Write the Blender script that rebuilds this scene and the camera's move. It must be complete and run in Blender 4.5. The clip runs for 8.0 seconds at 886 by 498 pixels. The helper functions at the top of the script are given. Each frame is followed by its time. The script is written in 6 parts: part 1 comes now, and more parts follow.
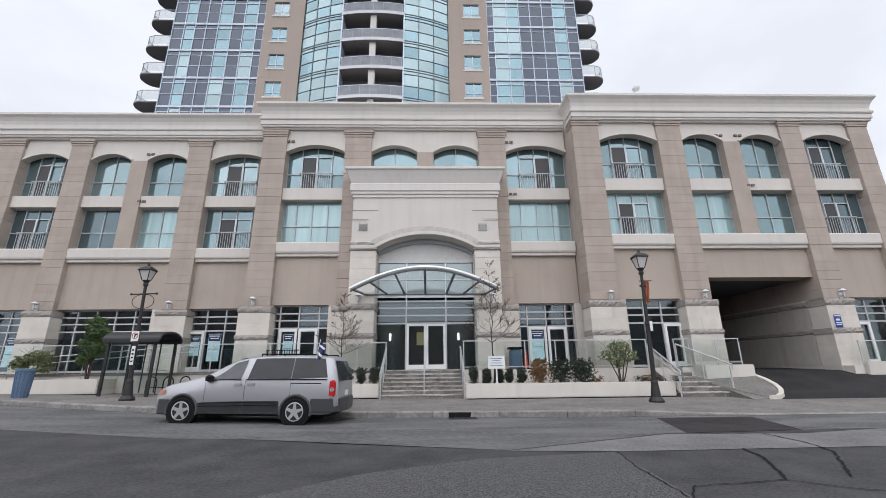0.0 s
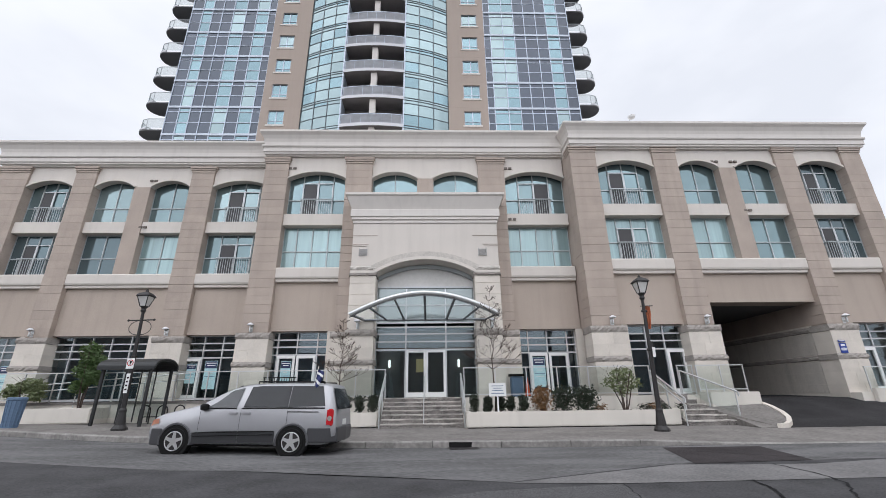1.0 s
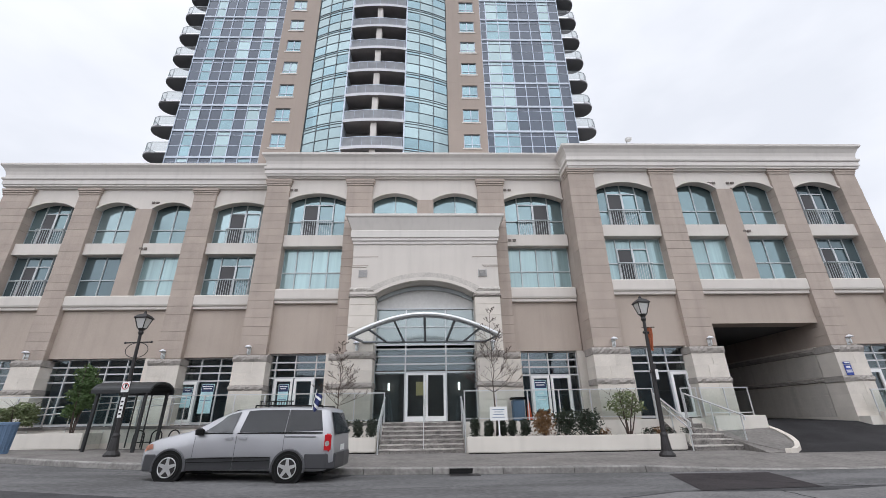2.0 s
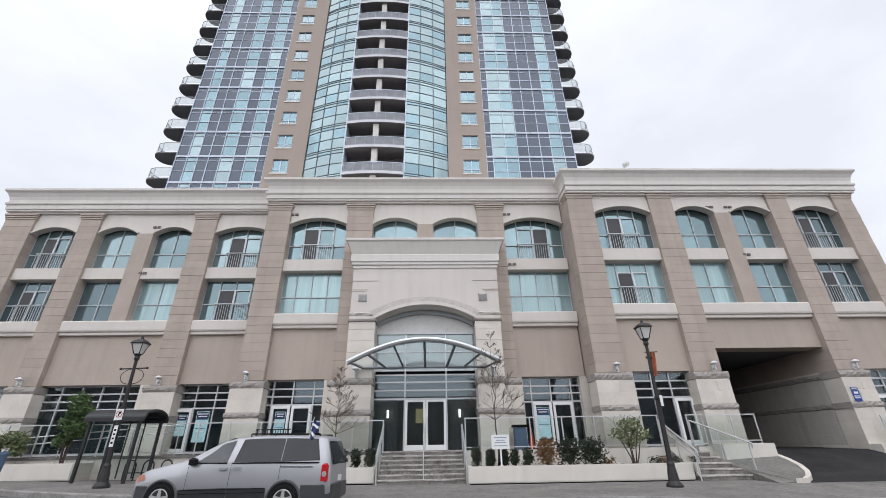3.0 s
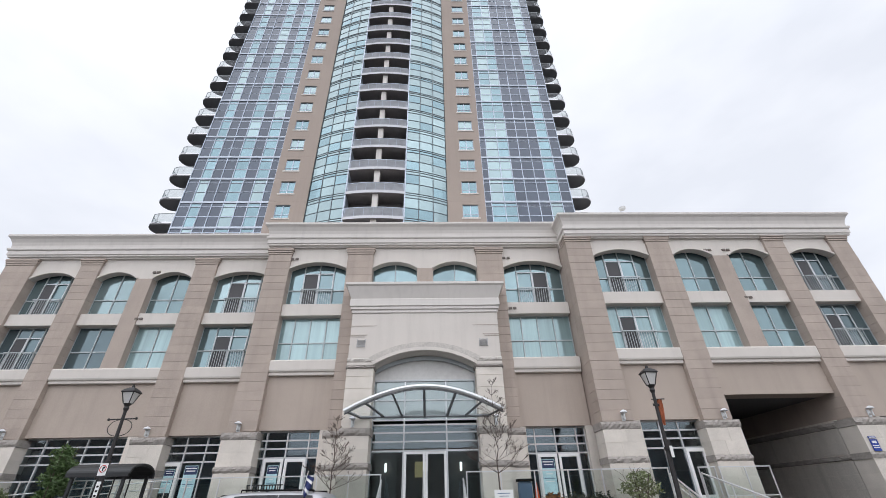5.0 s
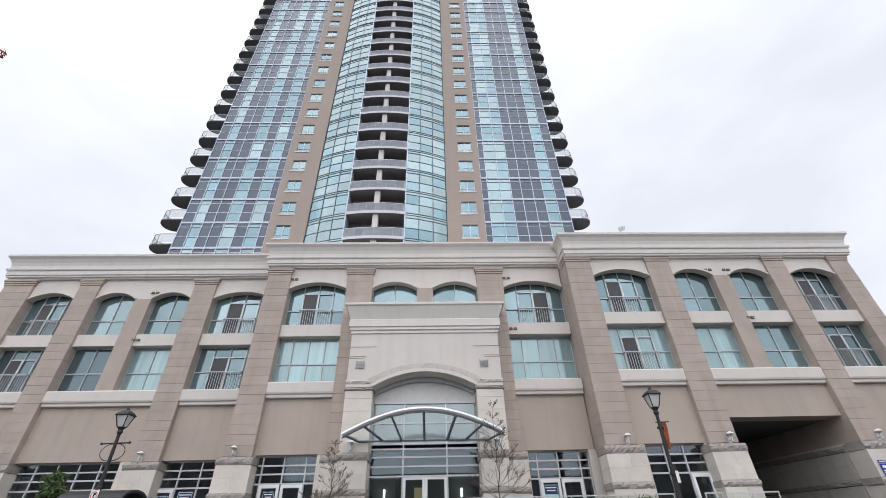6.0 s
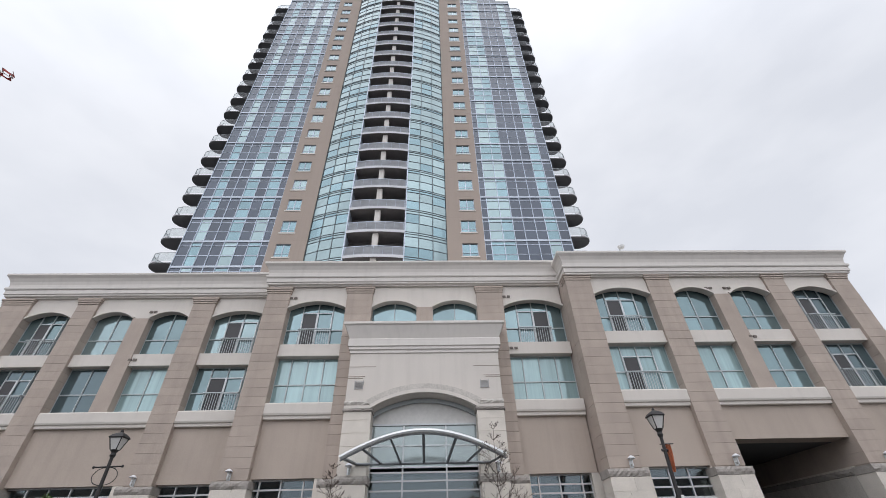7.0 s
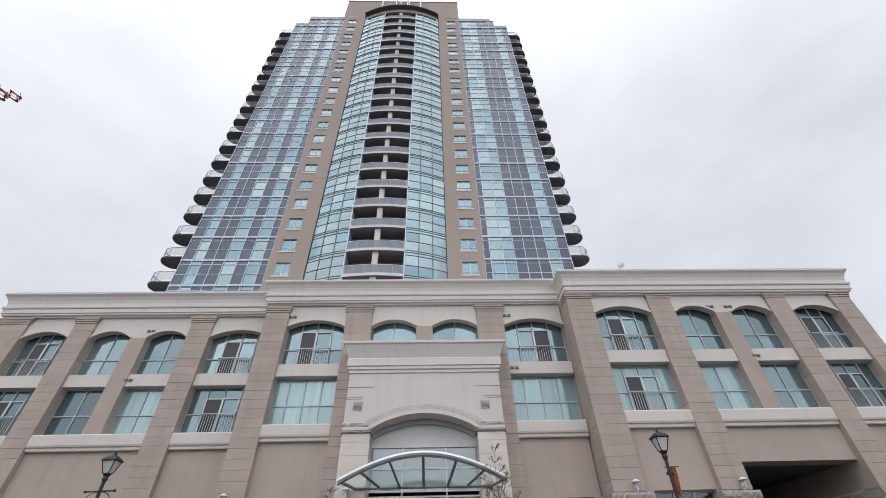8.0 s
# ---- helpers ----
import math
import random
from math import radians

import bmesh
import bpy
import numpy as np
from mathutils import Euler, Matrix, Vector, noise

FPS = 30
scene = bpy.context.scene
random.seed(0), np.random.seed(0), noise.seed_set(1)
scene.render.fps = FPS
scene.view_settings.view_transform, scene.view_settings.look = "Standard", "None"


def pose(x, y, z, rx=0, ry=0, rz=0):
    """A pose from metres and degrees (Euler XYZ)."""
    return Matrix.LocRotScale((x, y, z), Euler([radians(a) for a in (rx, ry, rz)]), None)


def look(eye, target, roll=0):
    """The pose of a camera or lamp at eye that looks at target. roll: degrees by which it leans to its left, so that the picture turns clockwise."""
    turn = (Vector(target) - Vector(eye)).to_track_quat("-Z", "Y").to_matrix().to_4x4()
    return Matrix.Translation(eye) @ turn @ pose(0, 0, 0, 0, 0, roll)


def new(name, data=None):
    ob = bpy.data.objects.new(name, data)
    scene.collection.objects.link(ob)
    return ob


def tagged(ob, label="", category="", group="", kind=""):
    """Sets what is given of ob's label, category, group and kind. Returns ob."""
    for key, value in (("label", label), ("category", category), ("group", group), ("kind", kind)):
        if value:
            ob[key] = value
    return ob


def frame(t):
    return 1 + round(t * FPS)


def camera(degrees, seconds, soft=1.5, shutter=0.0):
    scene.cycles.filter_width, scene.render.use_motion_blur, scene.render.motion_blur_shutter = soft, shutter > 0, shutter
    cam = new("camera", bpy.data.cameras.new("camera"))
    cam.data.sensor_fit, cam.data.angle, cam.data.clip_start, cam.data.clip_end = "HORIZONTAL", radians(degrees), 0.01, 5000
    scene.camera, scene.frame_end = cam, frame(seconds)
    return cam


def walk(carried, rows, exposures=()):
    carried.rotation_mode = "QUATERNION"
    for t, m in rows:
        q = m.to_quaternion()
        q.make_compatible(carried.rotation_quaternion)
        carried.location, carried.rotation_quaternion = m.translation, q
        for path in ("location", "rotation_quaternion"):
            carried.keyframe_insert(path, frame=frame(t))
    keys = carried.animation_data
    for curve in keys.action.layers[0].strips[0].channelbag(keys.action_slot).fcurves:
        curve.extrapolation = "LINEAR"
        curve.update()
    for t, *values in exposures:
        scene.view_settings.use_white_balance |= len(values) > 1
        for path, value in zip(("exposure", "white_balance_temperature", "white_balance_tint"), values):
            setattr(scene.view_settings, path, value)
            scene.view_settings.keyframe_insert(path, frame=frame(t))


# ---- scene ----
cam = camera(94.0, 8.0, soft=0.62)
EYE = 1.45
PATH = [
    (0.0, 106.01, 0.61, -1.38), (0.5, 107.77, 0.66, -1.38), (1.0, 109.50, 0.71, -1.37), (1.5, 110.90, 0.75, -1.37),
    (3.0, 115.74, 0.87, -1.31), (3.5, 117.32, 0.93, -1.31), (4.0, 118.88, 0.99, -1.26), (4.5, 120.38, 1.06, -1.24),
    (6.0, 124.59, 1.14, -1.21), (6.5, 125.93, 1.18, -1.21), (7.0, 127.17, 1.20, -1.20), (7.5, 128.37, 1.23, -1.19),
    (8.0, 129.73, 1.24, -1.18),
]
walk(cam, [(t, pose(0, 0, EYE, rx, ry, rz)) for t, rx, ry, rz in PATH],
     [(0.0, -0.13, 6140, 12), (4.5, -0.12, 6140, 12), (6.6, -0.16, 6160, 12), (7.0, -0.33, 6180, 12), (8.0, -0.37, 6180, 12)])

# ---- world and sun: a bright overcast sky ----
world = bpy.data.worlds.new("overcast_sky")
scene.world = world
world.use_nodes = True
wn, wl = world.node_tree.nodes, world.node_tree.links
wn.clear()
w_out = wn.new("ShaderNodeOutputWorld")
w_bg = wn.new("ShaderNodeBackground")
w_sky = wn.new("ShaderNodeTexSky")
w_sky.sky_type, w_sky.sun_disc = "NISHITA", False
w_sky.sun_elevation, w_sky.sun_rotation = radians(56), radians(188)
w_sky.dust_density = 4.0
w_co = wn.new("ShaderNodeTexCoord")
w_map = wn.new("ShaderNodeMapping")
w_map.inputs["Scale"].default_value = (1.0, 1.0, 2.2)
w_noise = wn.new("ShaderNodeTexNoise")
w_noise.inputs["Scale"].default_value, w_noise.inputs["Detail"].default_value = 2.2, 5.0
w_ramp = wn.new("ShaderNodeValToRGB")
w_ramp.color_ramp.elements[0].position, w_ramp.color_ramp.elements[0].color = 0.34, (9.7, 9.85, 10.1, 1)
w_ramp.color_ramp.elements[1].position, w_ramp.color_ramp.elements[1].color = 0.58, (11.4, 11.45, 11.5, 1)
w_mix = wn.new("ShaderNodeMix")
w_mix.data_type = "RGBA"
w_mix.inputs[0].default_value = 0.94
wl.new(w_co.outputs["Generated"], w_map.inputs["Vector"])
wl.new(w_map.outputs["Vector"], w_noise.inputs["Vector"])
wl.new(w_noise.outputs["Fac"], w_ramp.inputs["Fac"])
# an overcast sky is brightest round the hidden sun, behind the camera
w_dot = wn.new("ShaderNodeVectorMath")
w_dot.operation = "DOT_PRODUCT"
w_dot.inputs[1].default_value = Vector((-0.08, -0.54, 0.83)).normalized()
w_veil = wn.new("ShaderNodeMapRange")
w_veil.interpolation_type = "SMOOTHSTEP"
w_veil.inputs["From Min"].default_value, w_veil.inputs["From Max"].default_value = 0.25, 1.05
w_veil.inputs["To Min"].default_value, w_veil.inputs["To Max"].default_value = 0.1, 0.205
wl.new(w_co.outputs["Generated"], w_dot.inputs[0])
wl.new(w_dot.outputs["Value"], w_veil.inputs["Value"])
wl.new(w_veil.outputs["Result"], w_bg.inputs["Strength"])
wl.new(w_sky.outputs["Color"], w_mix.inputs[6])
wl.new(w_ramp.outputs["Color"], w_mix.inputs[7])
wl.new(w_mix.outputs[2], w_bg.inputs["Color"])
wl.new(w_bg.outputs["Background"], w_out.inputs["Surface"])

sun_data = bpy.data.lights.new("sun", "SUN")
sun_data.energy, sun_data.angle, sun_data.color = 0.5, radians(80), (1.0, 0.98, 0.96)
sun = new("sun", sun_data)
sun.matrix_world = look((-8, -34, 83), (0, 20, 0))


# ---- materials ----
def mat(name, color, rough=0.8, metal=0.0, var=0.12, scale=1.2, fine=30.0, bump=0.15, bump_scale=None, per_object=0.0,
        spec=0.5, streak=0.0, stretch=(1, 1, 1), con=1.0):
    """A surface with coarse stains, fine grain and relief, in world size."""
    m = bpy.data.materials.new(name)
    m.use_nodes = True
    n, l = m.node_tree.nodes, m.node_tree.links
    b = n["Principled BSDF"]
    b.inputs["Roughness"].default_value, b.inputs["Metallic"].default_value = rough, metal
    b.inputs["Specular IOR Level"].default_value = spec
    geo = n.new("ShaderNodeNewGeometry")
    mp = n.new("ShaderNodeMapping")
    mp.inputs["Scale"].default_value = stretch
    l.new(geo.outputs["Position"], mp.inputs["Vector"])
    n1, n2 = n.new("ShaderNodeTexNoise"), n.new("ShaderNodeTexNoise")
    n1.inputs["Scale"].default_value, n1.inputs["Detail"].default_value = scale, 6.0
    n2.inputs["Scale"].default_value, n2.inputs["Detail"].default_value = fine, 3.0
    l.new(mp.outputs["Vector"], n1.inputs["Vector"])
    l.new(mp.outputs["Vector"], n2.inputs["Vector"])
    add = n.new("ShaderNodeMath")
    add.operation = "ADD"
    l.new(n1.outputs["Fac"], add.inputs[0])
    l.new(n2.outputs["Fac"], add.inputs[1])
    rng = n.new("ShaderNodeMapRange")
    rng.inputs["From Min"].default_value, rng.inputs["From Max"].default_value = 1 - 0.4 / con, 1 + 0.4 / con
    rng.inputs["To Min"].default_value, rng.inputs["To Max"].default_value = 1 - var, 1 + var
    l.new(add.outputs[0], rng.inputs["Value"])
    value = rng.outputs["Result"]
    if per_object:
        info = n.new("ShaderNodeObjectInfo")
        r2 = n.new("ShaderNodeMapRange")
        r2.inputs["To Min"].default_value, r2.inputs["To Max"].default_value = 1 - per_object, 1 + per_object
        l.new(info.outputs["Random"], r2.inputs["Value"])
        mul = n.new("ShaderNodeMath")
        mul.operation = "MULTIPLY"
        l.new(value, mul.inputs[0])
        l.new(r2.outputs["Result"], mul.inputs[1])
        value = mul.outputs[0]
    if streak:
        mp3 = n.new("ShaderNodeMapping")
        mp3.inputs["Scale"].default_value = (3.0, 3.0, 0.18)
        l.new(geo.outputs["Position"], mp3.inputs["Vector"])
        n3 = n.new("ShaderNodeTexNoise")
        n3.inputs["Scale"].default_value, n3.inputs["Detail"].default_value = 1.0, 5.0
        l.new(mp3.outputs["Vector"], n3.inputs["Vector"])
        r3 = n.new("ShaderNodeMapRange")
        r3.inputs["From Min"].default_value, r3.inputs["From Max"].default_value = 0.5, 0.75
        r3.inputs["To Min"].default_value, r3.inputs["To Max"].default_value = 1.0, 1.0 - streak
        l.new(n3.outputs["Fac"], r3.inputs["Value"])
        mul3 = n.new("ShaderNodeMath")
        mul3.operation = "MULTIPLY"
        l.new(value, mul3.inputs[0])
        l.new(r3.outputs["Result"], mul3.inputs[1])
        value = mul3.outputs[0]
    col = n.new("ShaderNodeVectorMath")
    col.operation = "SCALE"
    col.inputs[0].default_value = color
    l.new(value, col.inputs["Scale"])
    l.new(col.outputs["Vector"], b.inputs["Base Color"])
    if bump:
        bp = n.new("ShaderNodeBump")
        bp.inputs["Strength"].default_value, bp.inputs["Distance"].default_value = bump, 0.02
        l.new(n2.outputs["Fac"], bp.inputs["Height"])
        l.new(bp.outputs["Normal"], b.inputs["Normal"])
    return m


def coated_glass(name, color, metal=0.55, rough=0.06, per_object=0.15, var=0.1):
    """Reflective coated glazing over dim rooms."""
    return mat(name, color, rough, metal, var, 0.35, 1.7, 0.02, per_object=per_object, spec=0.8)


def clear_glass(name, tint, gloss=1.45, sheen=(1, 1, 1)):
    """Thin clear pane: tinted see-through, with a fresnel gloss."""
    m = bpy.data.materials.new(name)
    m.use_nodes = True
    n, l = m.node_tree.nodes, m.node_tree.links
    n.clear()
    out, mix = n.new("ShaderNodeOutputMaterial"), n.new("ShaderNodeMixShader")
    tr, gl, fr = n.new("ShaderNodeBsdfTransparent"), n.new("ShaderNodeBsdfGlossy"), n.new("ShaderNodeFresnel")
    tr.inputs["Color"].default_value = (*tint, 1)
    gl.inputs["Roughness"].default_value = 0.03
    gl.inputs["Color"].default_value = (*sheen, 1)
    fr.inputs["IOR"].default_value = gloss
    l.new(fr.outputs[0], mix.inputs[0])
    l.new(tr.outputs[0], mix.inputs[1])
    l.new(gl.outputs[0], mix.inputs[2])
    l.new(mix.outputs[0], out.inputs["Surface"])
    return m


def frosted_glass(name, color, body):
    """A pane that scatters part of the light and lets the rest through."""
    m = bpy.data.materials.new(name)
    m.use_nodes = True
    n, l = m.node_tree.nodes, m.node_tree.links
    n.clear()
    out, mix, both = n.new("ShaderNodeOutputMaterial"), n.new("ShaderNodeMixShader"), n.new("ShaderNodeMixShader")
    tr, df, tl = n.new("ShaderNodeBsdfTransparent"), n.new("ShaderNodeBsdfDiffuse"), n.new("ShaderNodeBsdfTranslucent")
    geo, ns, rng = n.new("ShaderNodeNewGeometry"), n.new("ShaderNodeTexNoise"), n.new("ShaderNodeMapRange")
    ns.inputs["Scale"].default_value, ns.inputs["Detail"].default_value = 1.4, 5.0
    rng.inputs["To Min"].default_value, rng.inputs["To Max"].default_value = body * 0.7, min(1.0, body * 1.3)
    l.new(geo.outputs["Position"], ns.inputs["Vector"])
    l.new(ns.outputs["Fac"], rng.inputs["Value"])
    tr.inputs["Color"].default_value = (0.9, 0.94, 0.94, 1)
    df.inputs["Color"].default_value = tl.inputs["Color"].default_value = (*color, 1)
    both.inputs[0].default_value = 0.5
    l.new(df.outputs[0], both.inputs[1])
    l.new(tl.outputs[0], both.inputs[2])
    l.new(rng.outputs["Result"], mix.inputs[0])
    l.new(tr.outputs[0], mix.inputs[1])
    l.new(both.outputs[0], mix.inputs[2])
    l.new(mix.outputs[0], out.inputs["Surface"])
    return m


def glow(name, color, strength):
    m = bpy.data.materials.new(name)
    m.use_nodes = True
    b = m.node_tree.nodes["Principled BSDF"]
    b.inputs["Base Color"].default_value = (*color, 1)
    b.inputs["Emission Color"].default_value = (*color, 1)
    b.inputs["Emission Strength"].default_value = strength
    return m


ASPHALT = mat("asphalt", (0.046, 0.045, 0.047), 0.9, spec=0.4, var=0.5, scale=1.1, fine=22, bump=0.6, con=1.35)
ASPHALT_OLD = mat("worn_asphalt", (0.104, 0.102, 0.102), 0.85, var=0.42, scale=0.8, fine=18, bump=0.6, stretch=(0.4, 1.4, 1), con=2.0)
ASPHALT_DARK = mat("asphalt_patch", (0.037, 0.032, 0.033), 0.92, spec=0.2, var=0.35, scale=0.9, fine=20, bump=0.5, con=1.6)
ASPHALT_DRIVE = mat("drive_asphalt", (0.027, 0.026, 0.027), 0.92, spec=0.2, var=0.35, scale=0.9, fine=20, bump=0.5, con=1.6)
ASPHALT_GRIT = mat("gritty_asphalt", (0.082, 0.080, 0.082), 0.9, var=0.75, scale=38, fine=110, bump=0.9, con=2.4)
CONCRETE_ROAD = mat("concrete_road", (0.142, 0.137, 0.135), 0.88, var=0.3, scale=0.8, fine=18, bump=0.4, con=1.8)
TAR = mat("tar", (0.014, 0.014, 0.015), 0.95, var=0.2, spec=0.15)
CONCRETE = mat("concrete", (0.172, 0.160, 0.149), 0.9, var=0.26, scale=0.8, fine=8, bump=0.2, con=1.5, spec=0.3)
KERB = mat("kerb_concrete", (0.225, 0.213, 0.20), 0.9, var=0.25, scale=1.5, fine=9, bump=0.25, per_object=0.08, con=1.8)
STEP = mat("step_stone", (0.36, 0.335, 0.31), 0.75, var=0.5, scale=2.2, fine=14, bump=0.2, stretch=(0.4, 1, 1), con=1.7)
RISER = mat("dark_riser_stone", (0.185, 0.17, 0.158), 0.75, var=0.5, scale=2.5, fine=20, bump=0.2, con=2.0)
PLANTER = mat("planter_render", (0.614, 0.577, 0.521), 0.85, var=0.07, scale=0.8, fine=40, bump=0.1, streak=0.08, con=1.3)
TAN = mat("tan_stucco", (0.401, 0.335, 0.287), 0.9, var=0.10, scale=1.1, fine=26, bump=0.3, per_object=0.045, streak=0.10, con=1.5)
BEIGE = mat("beige_stucco", (0.420, 0.352, 0.299), 0.9, var=0.07, scale=0.5, fine=26, bump=0.25, streak=0.07, con=1.5)
CREAM = mat("cream_stucco", (0.609, 0.564, 0.516), 0.9, var=0.05, scale=0.5, fine=60, bump=0.15, streak=0.06, con=1.3)
CORNICE = mat("cornice_stucco", (0.645, 0.606, 0.566), 0.9, var=0.05, scale=0.5, fine=60, bump=0.12, streak=0.08)
STONE = mat("cut_limestone", (0.613, 0.563, 0.501), 0.85, var=0.10, scale=1.3, fine=30, bump=0.2, per_object=0.06, con=1.5)
ROCK = mat("rock_faced_limestone", (0.315, 0.288, 0.262), 0.95, var=0.16, scale=2.5, fine=14, bump=0.6, con=1.4)
ROCK_PALE = mat("pale_rock_arch", (0.50, 0.465, 0.425), 0.95, var=0.14, scale=3.0, fine=14, bump=0.6, con=1.4)
TOWER_TAN = mat("tower_precast", (0.365, 0.302, 0.258), 0.9, var=0.05, scale=0.3, fine=20, bump=0.1, streak=0.05)
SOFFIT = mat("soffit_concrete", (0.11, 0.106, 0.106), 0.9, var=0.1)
VENT = mat("brown_vent_metal", (0.13, 0.105, 0.09), 0.6, var=0.2)
VENT_GREY = mat("grey_vent_metal", (0.40, 0.39, 0.385), 0.6, var=0.1)
SLAB_BAND = mat("pale_slab_cover", (0.50, 0.545, 0.62), 0.55, 0.1, var=0.06, bump=0.02)
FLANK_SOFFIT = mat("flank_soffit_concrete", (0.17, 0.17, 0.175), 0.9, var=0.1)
BAY_FRAME = mat("dark_bay_mullion", (0.11, 0.125, 0.14), 0.5, 0.2, var=0.06, bump=0.02)
SLAB_EDGE = mat("slab_paint", (0.60, 0.60, 0.62), 0.7, var=0.06)
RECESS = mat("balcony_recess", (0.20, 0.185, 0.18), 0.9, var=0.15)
# pier limestone in a darker copy; the tunnel's shade is in its colour
GARAGE_SHADED = mat("garage_blockwork", (0.50, 0.465, 0.42), 0.9, var=0.14, scale=0.7, fine=20, bump=0.3, streak=0.15, con=1.4)
GLASS_TEAL = coated_glass("teal_glass", (0.178, 0.264, 0.292), 0.75)
GLASS_POD = coated_glass("podium_teal_glass", (0.200, 0.280, 0.296), 0.62, per_object=0.28)
GLASS_DIM = coated_glass("dim_teal_glass", (0.108, 0.152, 0.168), 0.5, per_object=0.2)
GLASS_LIGHT = coated_glass("pale_teal_glass", (0.256, 0.338, 0.350), 0.6)
GLASS_CURTAIN = mat("curtained_glass", (0.300, 0.420, 0.430), 0.07, 0.25, var=0.16, scale=1.0, fine=2.6, bump=0.0, per_object=0.12, spec=0.8, stretch=(3.2, 1, 0.1), con=1.4)
GLASS_GREY = coated_glass("grey_spandrel_glass", (0.054, 0.067, 0.090), 0.45, 0.15)
GLASS_SHOP = clear_glass("shop_glass", (0.60, 0.75, 0.83), 2.1, (0.80, 0.93, 0.99))
GLASS_RAIL = clear_glass("rail_glass", (0.88, 0.935, 0.925), 1.35)
GLASS_FLANK = frosted_glass("flank_balcony_glass", (0.60, 0.61, 0.63), 0.3)
GLASS_BALC = frosted_glass("balcony_glass", (0.60, 0.61, 0.64), 0.68)
GLASS_CANOPY = frosted_glass("canopy_glass", (0.72, 0.75, 0.76), 0.16)
GLASS_PALE = coated_glass("pale_grey_glass", (0.30, 0.345, 0.345), 0.45, 0.08, 0.1)
GLASS_MILK = mat("milky_glass", (0.600, 0.585, 0.560), 0.25, var=0.1, scale=1.0, fine=6, bump=0.0)
ALU = mat("aluminium_frame", (0.52, 0.53, 0.54), 0.45, 0.35, var=0.06, bump=0.02)
FRAME_GREY = mat("grey_window_frame", (0.42, 0.45, 0.46), 0.5, 0.2, var=0.06, bump=0.02)
TOWER_FRAME = mat("tower_mullion", (0.50, 0.555, 0.64), 0.5, 0.2, var=0.05, bump=0.02)
DARK_FRAME = mat("dark_frame", (0.016, 0.017, 0.018), 0.5, 0.0, var=0.05, bump=0.02)
IRON = mat("painted_iron", (0.016, 0.014, 0.014), 0.55, 0.0, var=0.2, bump=0.1)
STEEL = mat("brushed_steel", (0.60, 0.61, 0.61), 0.35, 0.6, var=0.06, bump=0.05)
DARK_DOOR = mat("dark_sash", (0.035, 0.033, 0.035), 0.4, var=0.1)
WHITE = mat("white_paint", (0.75, 0.75, 0.74), 0.6, var=0.05)
# room gloom and the glass's bluish reflection are put into this wall colour
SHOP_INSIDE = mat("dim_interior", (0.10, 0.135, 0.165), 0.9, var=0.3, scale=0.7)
LOBBY = mat("lobby_wall", (0.220, 0.190, 0.160), 0.7, var=0.15)
SOIL = mat("soil", (0.045, 0.035, 0.028), 0.95, var=0.4, fine=30, bump=0.9)
BARK = mat("bark", (0.085, 0.062, 0.052), 0.95, var=0.3, scale=8, fine=60, bump=0.5)
LEAF = mat("leaf", (0.075, 0.125, 0.04), 0.6, var=0.45, scale=5, fine=20, bump=0.0)
LEAF_DARK = mat("dark_evergreen_leaf", (0.022, 0.032, 0.018), 0.65, var=0.45, scale=5, fine=20, bump=0.0)
LEAF_RUST = mat("rust_leaf", (0.17, 0.085, 0.03), 0.7, var=0.5, scale=5, fine=20, bump=0.0)
LEAF_PALE = mat("pale_leaf", (0.16, 0.19, 0.09), 0.65, var=0.45, scale=5, fine=20, bump=0.0)
BLUE_BIN = mat("blue_plastic", (0.105, 0.165, 0.255), 0.6, var=0.12, scale=3)
BLUE_SIGN = mat("blue_sign_paint", (0.02, 0.05, 0.28), 0.5, var=0.05)
NAVY = mat("navy_print", (0.02, 0.035, 0.10), 0.4, var=0.1)
POSTER = mat("blue_poster", (0.45, 0.66, 0.70), 0.4, var=0.25, scale=2.5)
ORANGE = mat("orange_plastic", (0.600, 0.096, 0.024), 0.5, var=0.08)
BANNER = mat("orange_banner", (0.36, 0.11, 0.05), 0.8, var=0.3, scale=5)
BLACK = mat("black_rubber", (0.009, 0.009, 0.009), 0.75, var=0.15, spec=0.2)
VAN_SILVER = mat("silver_car_paint", (0.37, 0.37, 0.385), 0.36, 0.4, var=0.03, bump=0.0)
VAN_GREY = mat("grey_cladding", (0.046, 0.046, 0.05), 0.42, 0.0, var=0.06, bump=0.02)
ALLOY = mat("alloy_wheel", (0.52, 0.52, 0.52), 0.35, 0.5, var=0.05, bump=0.0)
VAN_CLAD = mat("satin_door_cladding", (0.085, 0.085, 0.09), 0.4, 0.1, var=0.06, bump=0.0)
# untinted door glass; the reflection on it is put into the pale colour too
VAN_GLASS_CLEAR = coated_glass("car_door_glass", (0.16, 0.165, 0.17), 0.1, 0.05, 0.1, 0.35)
VAN_GLASS = coated_glass("tinted_car_glass", (0.035, 0.038, 0.043), 0.0, 0.04, 0.1)
VAN_SILVER.node_tree.nodes["Principled BSDF"].inputs["Coat Weight"].default_value = 0.7
LAMP_RED = mat("red_lens", (0.45, 0.015, 0.02), 0.2, var=0.08, bump=0.0)
LAMP_AMBER = mat("amber_lens", (0.75, 0.38, 0.26), 0.2, var=0.08, bump=0.0)
FLAG_RED = mat("red_flag", (0.30, 0.05, 0.04), 0.8, var=0.3)
FLAG_BLUE = mat("navy_flag", (0.02, 0.03, 0.12), 0.8, var=0.2)
